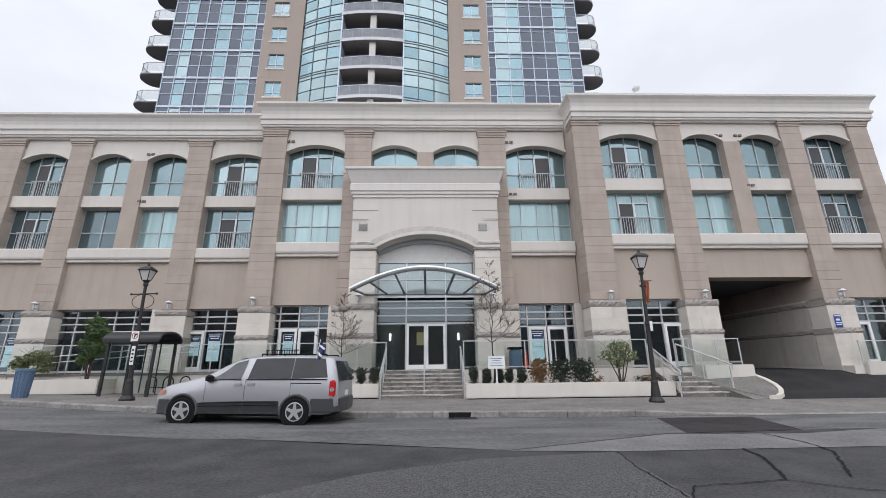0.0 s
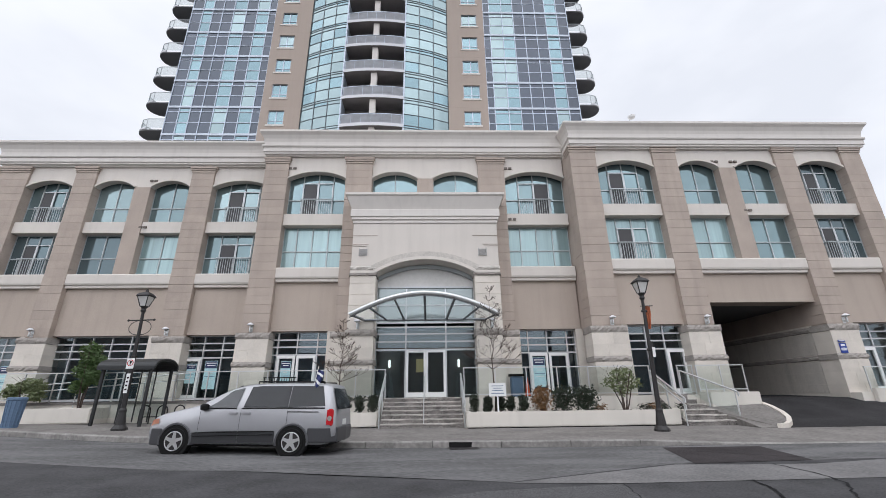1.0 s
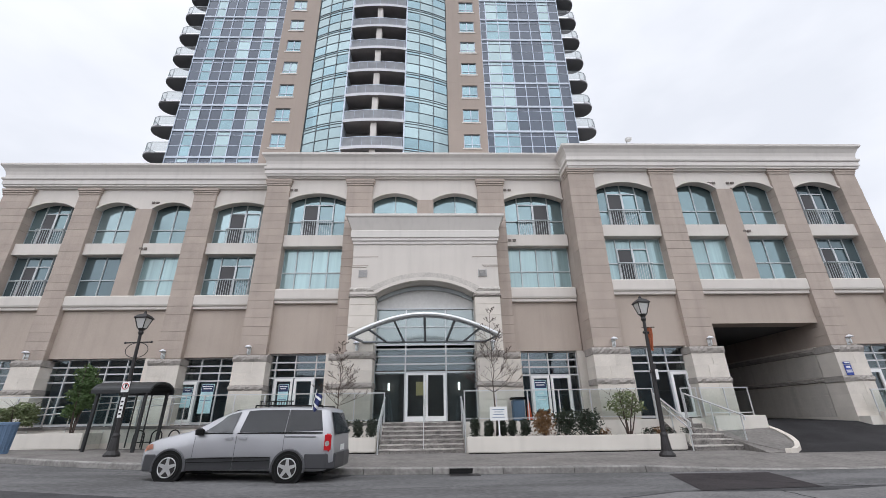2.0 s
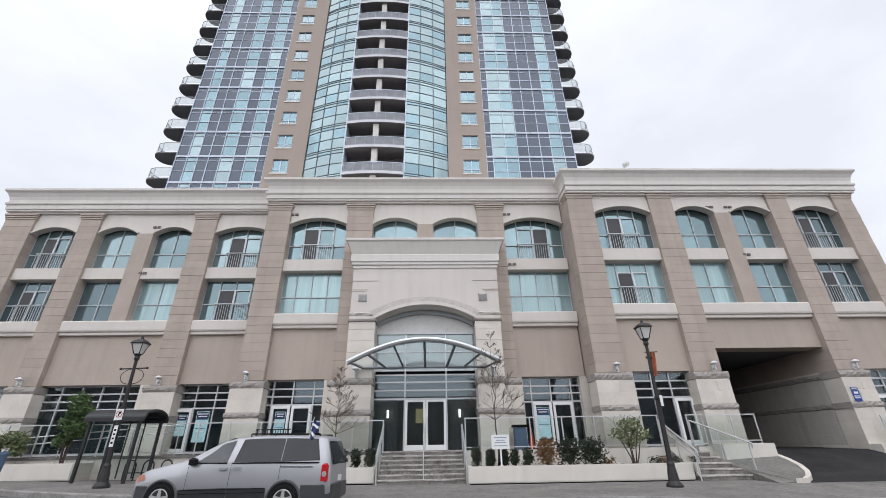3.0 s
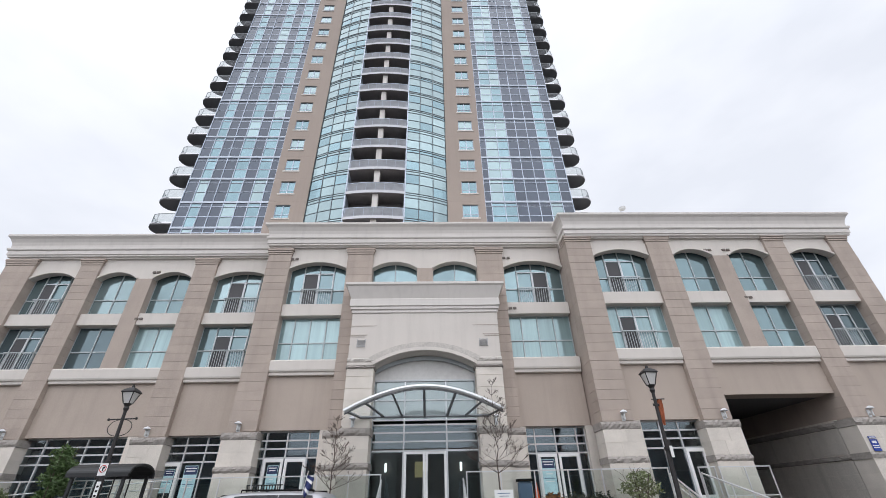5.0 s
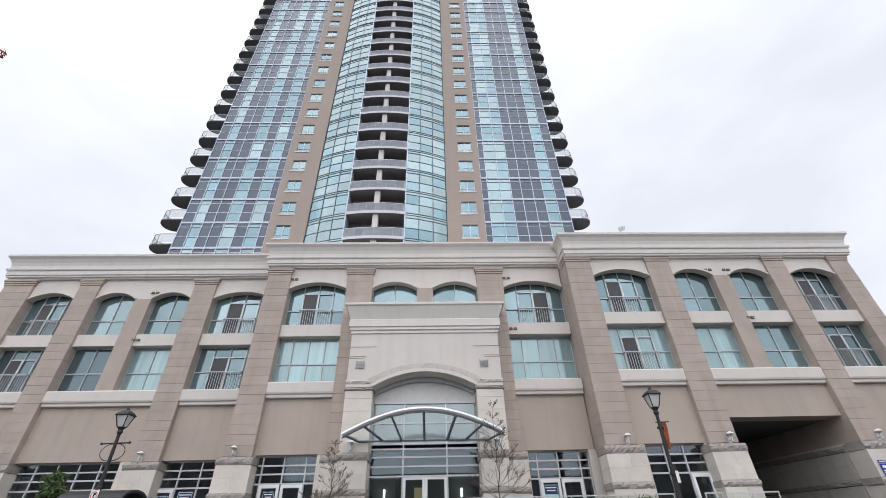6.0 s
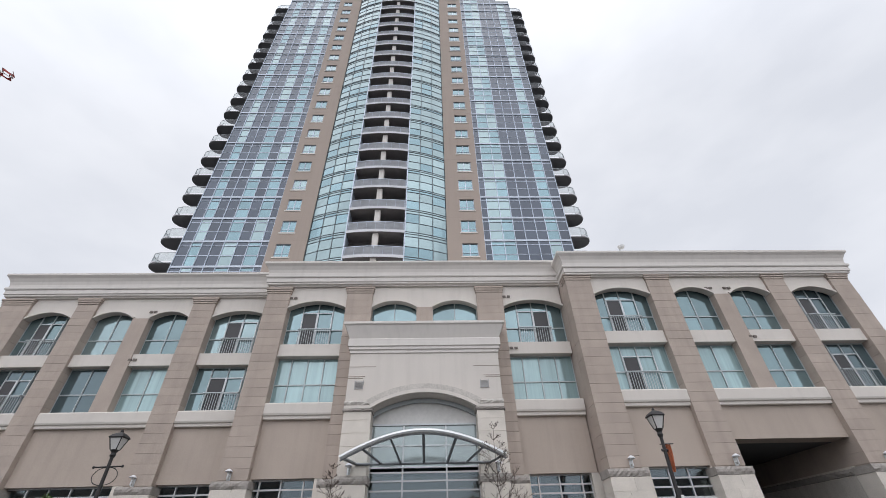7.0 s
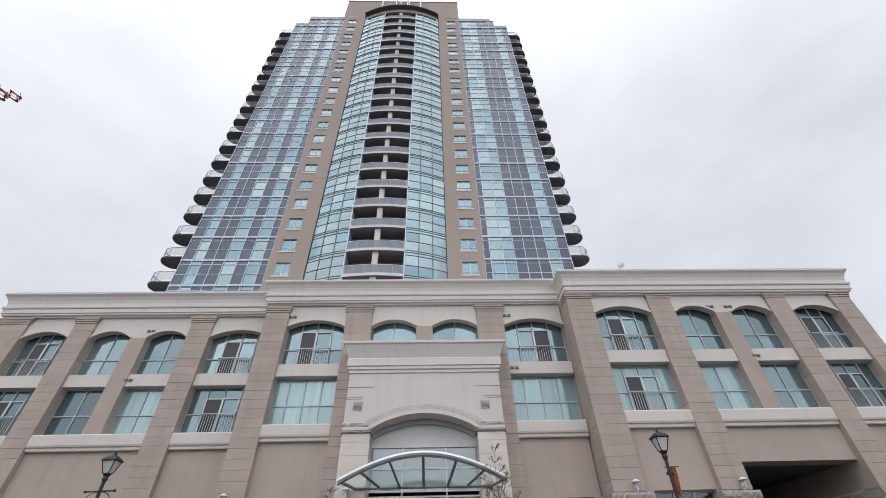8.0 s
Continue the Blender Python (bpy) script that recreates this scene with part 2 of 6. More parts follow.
LAMP_GLASS = mat("frosted_lamp_glass", (0.55, 0.54, 0.52), 0.4, var=0.1, bump=0.0)
SCONCE = glow("sconce_glow", (1.0, 0.9, 0.76), 2.2)
LOBBY_ART = glow("lit_lobby_panel", (0.62, 0.47, 0.20), 0.35)
BACK_WALL = mat("street_wall", (0.304, 0.266, 0.237), 0.9, var=0.3, scale=0.3)


# ---- building helpers ----
def box(bm, x0, x1, y0, y1, z0, z1):
    v = [bm.verts.new(p) for p in ((x0, y0, z0), (x1, y0, z0), (x1, y1, z0), (x0, y1, z0), (x0, y0, z1), (x1, y0, z1), (x1, y1, z1), (x0, y1, z1))]
    for f in ((0, 3, 2, 1), (4, 5, 6, 7), (0, 1, 5, 4), (1, 2, 6, 5), (2, 3, 7, 6), (3, 0, 4, 7)):
        bm.faces.new([v[i] for i in f])
    return v


def tube(bm, a, b, ra, rb=None, seg=8, caps=True):
    """A tapered round bar from a to b."""
    rb = ra if rb is None else rb
    a, b = Vector(a), Vector(b)
    d = (b - a).normalized()
    u = d.cross(Vector((0.31, 0.11, 0.94)) if abs(d.z) < 0.9 else Vector((1, 0, 0))).normalized()
    w = d.cross(u)
    rings = []
    for p, r in ((a, ra), (b, rb)):
        rings.append([bm.verts.new(p + r * (math.cos(2 * math.pi * i / seg) * u + math.sin(2 * math.pi * i / seg) * w)) for i in range(seg)])
    for i in range(seg):
        j = (i + 1) % seg
        bm.faces.new((rings[0][i], rings[0][j], rings[1][j], rings[1][i]))
    if caps:
        bm.faces.new(rings[0][::-1])
        bm.faces.new(rings[1])


def sweep(bm, pts, r, seg=6, closed=False):
    """One round bar bent along a line of points."""
    pts = [Vector(p) for p in pts]
    rings = []
    for i, p in enumerate(pts):
        a = pts[i - 1] if (i or closed) else p
        b = pts[(i + 1) % len(pts)] if (i < len(pts) - 1 or closed) else p
        d = (b - a).normalized()
        u = d.cross(Vector((0.05, 1, 0.03)) if abs(d.y) < 0.9 else Vector((0, 0.03, 1))).normalized()
        w = d.cross(u)
        rings.append([bm.verts.new(p + r * (math.cos(2 * math.pi * k / seg) * u + math.sin(2 * math.pi * k / seg) * w)) for k in range(seg)])
    for a, b in zip(rings, rings[1:] + (rings[:1] if closed else [])):
        for k in range(seg):
            bm.faces.new((a[k], a[(k + 1) % seg], b[(k + 1) % seg], b[k]))
    if not closed:
        bm.faces.new(rings[0][::-1])
        bm.faces.new(rings[-1])


def lathe(bm, x, y, profile, seg=16):
    """A turned form round the vertical through (x, y); profile rows of radius and height."""
    rings = []
    for r, z in profile:
        rings.append([bm.verts.new((x + r * math.cos(2 * math.pi * i / seg), y + r * math.sin(2 * math.pi * i / seg), z)) for i in range(seg)])
    for a, b in zip(rings, rings[1:]):
        for i in range(seg):
            j = (i + 1) % seg
            bm.faces.new((a[i], a[j], b[j], b[i]))
    bm.faces.new(rings[0][::-1])
    bm.faces.new(rings[-1])


def prism_x(bm, outline, x0, x1):
    """An outline of (y, z) pushed along x."""
    a = [bm.verts.new((x0, y, z)) for y, z in outline]
    b = [bm.verts.new((x1, y, z)) for y, z in outline]
    k = len(outline)
    for i in range(k):
        j = (i + 1) % k
        bm.faces.new((a[i], a[j], b[j], b[i]))
    bm.faces.new(a[::-1])
    bm.faces.new(b)


def prism_z(bm, outline, z0, z1):
    """An outline of (x, y) pushed up from z0 to z1."""
    a = [bm.verts.new((x, y, z0)) for x, y in outline]
    b = [bm.verts.new((x, y, z1)) for x, y in outline]
    k = len(outline)
    for i in range(k):
        j = (i + 1) % k
        bm.faces.new((a[i], a[j], b[j], b[i]))
    bm.faces.new(a[::-1])
    bm.faces.new(b)


def mesh_of(name, bm, material, smooth=False):
    bmesh.ops.recalc_face_normals(bm, faces=bm.faces)
    me = bpy.data.meshes.new(name)
    bm.to_mesh(me)
    bm.free()
    me.materials.append(material)
    if smooth:
        me.shade_smooth()
    return me


def part(name, bm, material, parent=None, label="", smooth=False):
    """One mesh object, under a thing or a part."""
    ob = new(name, mesh_of(name, bm, material, smooth))
    ob.parent = parent
    if label:
        tagged(ob, label)
    return ob


def boxed(name, dims, material, parent=None, label="", bevel=0.0):
    bm = bmesh.new()
    box(bm, *dims)
    if bevel:
        bmesh.ops.bevel(bm, geom=bm.edges[:], offset=bevel, segments=2, affect="EDGES")
    return part(name, bm, material, parent, label)


def thing(name, x, y, z, label, category, group="", kind=""):
    ob = new(name)
    ob.location = (x, y, z)
    tagged(ob, label, category, group, kind)
    return ob


UNIT = {}


def glazing(name, dims, material, parent):
    """A thin pane in the plane of the facade; alike panes share one mesh."""
    x0, x1, y, z0, z1 = dims
    key = (name, material.name, "pane")
    if key not in UNIT:
        bm = bmesh.new()
        bm.faces.new([bm.verts.new(p) for p in ((-0.5, 0, -0.5), (0.5, 0, -0.5), (0.5, 0, 0.5), (-0.5, 0, 0.5))])
        UNIT[key] = mesh_of(name, bm, material)
    ob = new(name, UNIT[key])
    ob.parent = parent
    ob.location = ((x0 + x1) / 2, y, (z0 + z1) / 2)
    ob.scale = (x1 - x0, 1, z1 - z0)
    return ob


def piece(name, dims, material, parent):
    """A block that shares one bevelled unit mesh with its like."""
    x0, x1, y0, y1, z0, z1 = dims
    key = (name, material.name)
    if key not in UNIT:
        bm = bmesh.new()
        box(bm, -0.5, 0.5, -0.5, 0.5, -0.5, 0.5)
        UNIT[key] = mesh_of(name, bm, material)
    ob = new(name, UNIT[key])
    ob.parent = parent
    ob.location = ((x0 + x1) / 2, (y0 + y1) / 2, (z0 + z1) / 2)
    ob.scale = (x1 - x0, y1 - y0, z1 - z0)
    return ob


def slope(x):
    """Height of the street, which climbs gently to the west."""
    return 0.024 * min(20.0, max(0.0, -(x + 3.0)))


KERB_LINE = [(-70, 19.6), (-25, 18.6), (-15.4, 16.3), (-11.5, 15.05), (-8.5, 14.3), (-2.5, 13.62), (2.2, 13.15), (6.2, 12.95), (10.7, 12.9), (25, 12.6), (70, 12.0)]


def kerb_y(x):
    for (xa, ya), (xb, yb) in zip(KERB_LINE, KERB_LINE[1:]):
        if x <= xb:
            return ya + (yb - ya) * (x - xa) / (xb - xa)
    return KERB_LINE[-1][1]


# ---- ground, road, pavement ----
def sheet(name, xs, y_of, z_of, rows, material, kind_label, category):
    """A sheet over stations xs; y_of(x, k), z_of(x, k) for k = 0..rows."""
    bm = bmesh.new()
    grid = [[bm.verts.new((x, y_of(x, k), z_of(x, k))) for k in range(rows + 1)] for x in xs]
    for a, b in zip(grid, grid[1:]):
        for k in range(rows):
            bm.faces.new((a[k], b[k], b[k + 1], a[k + 1]))
    ob = part(name, bm, material)
    return tagged(ob, kind_label, category, kind="structure")


GROUND_Y = (-900, -40, 0, 8, 11, 14, 18, 24, 40, 100, 900)
ground = sheet("ground", [-900, -200, -60, -23] + [i for i in range(-20, 22, 2)] + [60, 200, 900],
               lambda x, k: GROUND_Y[k], lambda x, k: slope(x), len(GROUND_Y) - 1, ASPHALT,
               "dark grey worn asphalt street surface", "ground")

XS = [-70, -40, -25, -20, -18, -16, -15.4, -14, -13, -12, -11.5, -10, -9, -8.5, -7, -5, -3, -2.5, 0, 2.2, 4, 6.2, 8, 10, 10.7, 12, 13, 14, 15, 17, 19, 20, 21, 22, 25, 40, 70]


def pave_z(x):
    """Pavement height; it dips to the road at the garage drive."""
    dip = 1.0
    if 6.8 < x < 23.0:
        dip = min(1.0, max(0.15, (abs(x - 15.0) - 6.2) / 1.8))
    return slope(x) + 0.17 * min(1.0, dip)


pavement = sheet("pavement", XS, lambda x, k: kerb_y(x) + 0.02 + (0.16, 2.2, 14.0)[k], lambda x, k: pave_z(x) if k == 0 else slope(x) + 0.19, 2, CONCRETE,
                 "pale grey concrete pavement with joints", "pavement")
kerb = thing("kerb", 0, 14, 0, "weathered grey concrete kerb along the street", "kerb", kind="structure")
kx = -24.0
while kx < 34:
    nx = kx + 2.0
    bm = bmesh.new()
    ring = []
    for x in (kx + 0.008, nx - 0.008):
        y, zt, zb = kerb_y(x), pave_z(x) + 0.005, slope(x) - 0.2
        ring.append([bm.verts.new(p) for p in ((x, y, zb), (x, y + 0.005, zt - 0.03), (x, y + 0.035, zt), (x, y + 0.19, zt), (x, y + 0.19, zb))])
    for i in range(5):
        j = (i + 1) % 5
        bm.faces.new((ring[0][i], ring[1][i], ring[1][j], ring[0][j]))
    bm.faces.new(ring[0])
    bm.faces.new(ring[1][::-1])
    ob = part("kerbstone", bm, KERB)
    ob.parent = kerb
    ob.matrix_parent_inverse = Matrix.Translation((0, -14, 0))
    kx = nx

# scored joints across the pavement
joints = thing("pavement_joints", 0, 14, 0, "dark scored joints between the pavement slabs", "pavement joint", kind="structure")
for i in range(22):
    x = -22.0 + 1.6 * i
    bm = bmesh.new()
    y, z = kerb_y(x) + 0.2, slope(x)
    v = [bm.verts.new((x + dx, yy - 14, zz)) for dx in (-0.004, 0.004) for yy, zz in ((y, pave_z(x) + 0.004), (y + 2.0, z + 0.1942), (y + 5.0, z + 0.1942))]
    bm.faces.new((v[0], v[3], v[4], v[1]))
    bm.faces.new((v[1], v[4], v[5], v[2]))
    part("joint", bm, RISER, joints)

# ---- driveway into the garage ----
DRIVE_Y = (15.9, 16.0, 17.2, 18.4, 20.2, 24.0, 46.0)
DRIVE_Z = (0.0, 0.205, 0.42, 0.72, 1.13, 1.24, 1.24)
drive = sheet("driveway", [12.8, 13.6, 14.45, 15.5, 16.5, 18, 19.8, 24.0, 30.0], lambda x, k: DRIVE_Y[k], lambda x, k: DRIVE_Z[k], 6, ASPHALT_DRIVE,
              "dark asphalt drive ramping up to the garage", "driveway")
# unseen walls added behind the camera; heights set by the shop glass reflections
for x0, x1, h in ((-60, -22, 12.5), (-22, 24, 8.2), (24, 60, 10.5)):
    tagged(boxed("street_wall", (x0, x1, -26, -25, 0, h), BACK_WALL), "plain dark unseen wall across the road, added for reflections", "wall", kind="structure")

# ---- podium: lines of the facade ----
DL, DC, DR = 22.6, 21.5, 20.2
FLOOR = 1.36
Z_SHOP, Z_BAND0, Z_BAND1, Z_SILL1, Z_HEAD1, Z_SILL2 = 4.68, 7.27, 8.06, 8.06, 10.58, 11.27
Z_SPRING, Z_ARCH, Z_ENT = 13.52, 13.95, 14.92
podium = thing("podium_building", 0, 24, 0, "three-storey beige stucco condominium podium with arched windows", "building")
podium.location = (0, 0, 0)

WINGS = [  # x0, x1, front
    ("left", -26.05, -9.75, DL), ("centre", -9.75, 7.85, DC), ("right", 7.85, 24.9, DR)]


def pilaster(x0, x1, d, base=True, z_top=14.45):
    w = 0.75
    p = boxed("pilaster", (x0 + 0.03, x1 - 0.03, d + 0.03, d + 1.1, FLOOR, Z_ENT + 0.05), TAN, podium)
    z = 4.62
    k = 0
    while z < z_top - 0.05:
        h = min(0.468, z_top - z)
        e = (0.0, 0.006, 0.003, 0.008, 0.002)[k % 5]
        piece("block", (x0 - e, x1 + e, d - e, d + w + 0.2, z, z + h - 0.011), TAN, p)
        z += h
        k += 1
    for i in range(3):
        g = 0.035 + 0.035 * i
        piece("capital_moulding", (x0 - g, x1 + g, d - g, d + w, z_top + i * 0.135, z_top + i * 0.135 + 0.115), TAN, p)
    if base:
        a, b, f = x0 - 0.12, x1 + 0.12, d - 0.14
        bm = bmesh.new()
        box(bm, a, b, f, d + 0.9, FLOOR - 0.3, 4.2)
        part("stone_base", bm, STONE, p)
        for z0, z1 in ((4.24, 4.56), (2.86, 3.12)):
            rock_course(a - 0.05, b + 0.05, f - 0.06, d + 0.9, z0, z1, p)
        for z0, z1 in ((3.13, 3.68), (3.69, 4.23), (1.30, 1.72), (1.73, 2.28), (2.29, 2.85)):
            m = a + (b - a) * (0.42 if z0 in (3.13, 1.73) else 0.6)
            piece("stone", (a - 0.012, m - 0.004, f - 0.012, d + 0.88, z0, z1), STONE, p)
            piece("stone", (m + 0.004, b + 0.012, f - 0.012, d + 0.88, z0, z1), STONE, p)
    return p


def rock_course(x0, x1, y0, y1, z0, z1, parent, material=None):
    """A rough split-faced course with an uneven front."""
    rng = random.Random(int(1000 * (x0 + z0)))
    bm = bmesh.new()
    n, rows = max(4, int((x1 - x0) / 0.12)), 3
    f = [[bm.verts.new((x0 + (x1 - x0) * i / n, y0 + rng.uniform(-0.03, 0.03) + (0.05 if j in (0, rows) else 0), z0 + (z1 - z0) * j / rows)) for j in range(rows + 1)] for i in range(n + 1)]
    b = [[bm.verts.new((x0 + (x1 - x0) * i / n, y1, z)) for z in (z0, z1)] for i in (0, n)]
    for i in range(n):
        for j in range(rows):
            bm.faces.new((f[i][j], f[i + 1][j], f[i + 1][j + 1], f[i][j + 1]))
    bm.faces.new([f[i][rows] for i in range(n + 1)] + [b[1][1], b[0][1]])
    bm.faces.new([f[i][0] for i in range(n, -1, -1)] + [b[0][0], b[1][0]])
    bm.faces.new([f[0][j] for j in range(rows + 1)] + [b[0][1], b[0][0]])
    bm.faces.new([f[n][j] for j in range(rows, -1, -1)] + [b[1][0], b[1][1]])
    return part("rock_course", bm, material or ROCK, parent)


def arched_panel(name, x0, x1, y0, y1, z_top, arches, material, parent):
    """A wall strip whose lower edge rises into segmental arches: rows of (a, b, spring, rise)."""
    bm = bmesh.new()
    pts = [(x0, arches[0][2])]
    for a, b, spring, rise in arches:
        r = ((b - a) ** 2 / 4 + rise * rise) / (2 * rise)
        c = (a + b) / 2
        pts.append((a, spring))
        for i in range(1, 16):
            x = a + (b - a) * i / 16
            pts.append((x, spring + rise - r + math.sqrt(max(0, r * r - (x - c) ** 2))))
        pts.append((b, spring))
    pts.append((x1, arches[-1][2]))
    cols = []
    last = None
    for x, z in pts:
        if last is not None and x - last < 1e-4:
            continue
        last = x
        cols.append([bm.verts.new((x, y, zz)) for y, zz in ((y0, z), (y0, z_top), (y1, z_top), (y1, z))])
    for a, b in zip(cols, cols[1:]):
        for i in range(4):
            j = (i + 1) % 4
            bm.faces.new((a[i], b[i], b[j], a[j]))
    bm.faces.new(cols[0][::-1])
    bm.faces.new(cols[-1])
    return part(name, bm, material, parent)


def arch_trim(name, a, b, y0, y1, spring, rise, width, material, parent):
    """A curved moulding that follows a segmental arch."""
    bm = bmesh.new()
    r = ((b - a) ** 2 / 4 + rise * rise) / (2 * rise)
    c, zc = (a + b) / 2, spring + rise - r
    half = math.asin((b - a) / 2 / r)
    cols = []
    for i in range(21):
        t = -half + 2 * half * i / 20
        s, k = math.sin(t), math.cos(t)
        cols.append([bm.verts.new((c + q * s, y, zc + q * k)) for y, q in ((y0, r), (y0, r + width), (y1, r + width), (y1, r))])
    for p, q in zip(cols, cols[1:]):
        for i in range(4):
            j = (i + 1) % 4
            bm.faces.new((p[i], q[i], q[j], p[j]))
    bm.faces.new(cols[0][::-1])
    bm.faces.new(cols[-1])
    return part(name, bm, material, parent)


def window(x0, x1, y, z0, z1, cols, transom, parent, juliet=None, glass=None, seed=0, frame=FRAME_GREY, dark=()):
    """A glazed bay: outer frame and mullions, panes, and a juliet balustrade with a door where there is one.
    cols: shares across; juliet: (first, last) mullion between which the door and balustrade stand."""
    rng = random.Random(seed)
    bm = bmesh.new()
    t = 0.055
    xs = [x0 + (x1 - x0) * c for c in cols]
    for x in xs:
        w = t if x not in (xs[0], xs[-1]) else t * 0.8
        box(bm, x - w / 2, x + w / 2, y - 0.06, y + 0.06, z0, z1)
    zt = z0 + (z1 - z0) * transom
    for a, b in zip(xs, xs[1:]):
        a, b = a + t / 2, b - t / 2
        box(bm, a, b, y - 0.05, y + 0.05, z0, z0 + 0.06)
        box(bm, a, b, y - 0.05, y + 0.05, z1 - 0.06, z1)
        box(bm, a, b, y - 0.07, y + 0.05, zt - 0.03, zt + 0.03)
    win = part("window", bm, frame, parent)
    pick = glass or rng.choice([GLASS_POD, GLASS_POD, GLASS_CURTAIN, GLASS_POD])
    n = len(xs) - 1
    for i, (a, b) in enumerate(zip(xs, xs[1:])):
        for lo, hi in ((z0, zt), (zt, z1)):
            piece("pane", (a + 0.02, b - 0.02, y - 0.008, y + 0.008, lo + 0.02, hi - 0.02), pick, win)
    if juliet:
        a, b = xs[juliet[0]], xs[juliet[1]]
        bm = bmesh.new()
        zd = z0 + (z1 - z0) * 0.76
        m = (a + b) / 2
        for p, q in ((a, m), (m, b)):
            box(bm, p, p + 0.055, y - 0.09, y - 0.062, z0 + 0.02, zd)
            box(bm, q - 0.055, q, y - 0.09, y - 0.062, z0 + 0.02, zd)
            box(bm, p + 0.055, q - 0.055, y - 0.09, y - 0.062, zd - 0.055, zd)
            box(bm, p + 0.055, q - 0.055, y - 0.09, y - 0.062, z0 + 0.02, z0 + 0.14)
        part("door", bm, ALU, win)
        boxed("screen_panel", ((a + 0.09) if juliet[2] == 0 else m + 0.09, (m - 0.09) if juliet[2] == 0 else b - 0.09, y - 0.07, y - 0.064, z0 + 0.14, zd - 0.09), DARK_DOOR, win)
        bm = bmesh.new()
        top = z0 + 1.05
        iron = FRAME_GREY
        prism_z(bm, [(a - 0.05, y - 0.06), (a - 0.05, y - 0.28), (b + 0.05, y - 0.28), (b + 0.05, y - 0.06), (b + 0.01, y - 0.06), (b + 0.01, y - 0.22), (a - 0.01, y - 0.22), (a - 0.01, y - 0.06)], top - 0.05, top)
        part("top_rail", bm, iron, win)
        bm = bmesh.new()
        prism_z(bm, [(a - 0.05, y - 0.06), (a - 0.05, y - 0.27), (b + 0.05, y - 0.27), (b + 0.05, y - 0.06), (b + 0.01, y - 0.06), (b + 0.01, y - 0.23), (a - 0.01, y - 0.23), (a - 0.01, y - 0.06)], z0 + 0.03, z0 + 0.07)
        part("bottom_rail", bm, iron, win)
        k = int((b - a) / 0.125)
        for i in range(k + 1):
            x = a + (b - a) * i / k
            piece("baluster", (x - 0.012, x + 0.012, y - 0.262, y - 0.238, z0 + 0.07, top - 0.05), iron, win)
    return win


REC = 0.62   # glazing stands this far behind the pilaster fronts
FOUR = (0, 0.24, 0.5, 0.76, 1)


def bay(x0, x1, d, kind, seed, field=True, lower=True, low=(None, None), high=(None, None)):
    """One bay between pilasters: band, spandrel, two storeys of windows and the arched fascia."""
    inner = d + 0.30
    y = d + REC
    if lower:
        # wall field over the shop front, and the projecting band above it
        if field:
            boxed("wall_field", (x0, x1, inner, inner + 0.25, Z_SHOP, Z_BAND0 + 0.1), BEIGE, podium)
        bm = bmesh.new()
        prism_x(bm, [(d + 0.9, 7.27), (d + 0.14, 7.27), (d + 0.12, 7.30), (d + 0.12, 7.42), (d + 0.05, 7.46), (d + 0.02, 7.54), (d + 0.02, 8.0), (d + 0.06, 8.06), (d + 0.9, 8.06)], x0 + 0.004, x1 - 0.004)
        part("band", bm, CREAM, podium)
    if kind == "double":
        w = (x1 - x0 - 0.95) / 2
        pa, pb = x0 + w, x1 - w
        boxed("pier", (pa, pb, d + 0.10, d + 0.9, 8.064, Z_SPRING), TAN, podium)
        spans = [(x0, pa), (pb, x1)]
    else:
        spans = [(x0, x1)]
    arches = []
    for i, (a, b) in enumerate(spans):
        if lower:
            boxed("spandrel", (a + 0.004, b - 0.004, d + 0.16, d + 0.9, Z_HEAD1, Z_SILL2), CREAM, podium)
        if kind == "double":
            cols = (0, 0.5, 1)
            if lower:
                window(a, b, y, Z_SILL1, Z_HEAD1, cols, 0.42, podium, glass=low[i], seed=seed + i * 7)
            window(a, b, y, Z_SILL2, 14.1, cols, 0.36, podium, glass=high[i], seed=seed + 3 + i)
        elif kind == "juliet":
            jl = (1, 3, seed % 2)
            window(a, b, y, Z_SILL1, Z_HEAD1, FOUR, 0.42, podium, jl, low[0], seed)
            window(a, b, y, Z_SILL2, 14.1, FOUR, 0.36, podium, jl, high[0], seed + 5)
        else:
            window(a, b, y, Z_SILL1, Z_HEAD1, (0, 0.22, 0.48, 0.74, 1), 0.42, podium, None, low[0], seed + 1)
            window(a, b, y, Z_SILL2, 14.1, FOUR, 0.36, podium, (1, 3, seed % 2), high[0], seed + 2)
        arches.append((a, b, Z_SPRING, Z_ARCH - Z_SPRING))
    arched_panel("arch_fascia", x0, x1, d + 0.14, d + 0.5, Z_ENT, [(a, b, s, r) for a, b, s, r in arches], CREAM, podium)
    for a, b, s, r in arches:
        arch_trim("arch_moulding", a, b, d + 0.06, d + 0.14, s, r, 0.11, CREAM, podium)


PIL = {"p0": (-26.05, -24.30, DL), "p1": (-21.52, -20.30, DL), "p2": (-14.60, -13.26, DL), "p3": (-9.75, -8.40, DC), "p4": (-5.02, -3.5, DC),
       "p5": (2.73, 4.30, DC), "p6": (7.85, 9.32, DR), "p7": (12.62, 13.98, DR), "p8": (19.70, 20.90, DR), "p9": (23.70, 24.85, DR)}
for x0, x1, d in PIL.values():
    pilaster(x0, x1, d)
P, D, L, C = GLASS_POD, GLASS_DIM, GLASS_LIGHT, GLASS_CURTAIN
bay(-24.30, -21.52, DL, "juliet", 4, low=(D, D), high=(P, P))
bay(-20.30, -14.60, DL, "double", 12, low=(D, C), high=(L, P))
bay(-13.26, -9.75, DL, "juliet", 8, low=(P, P), high=(L, L))
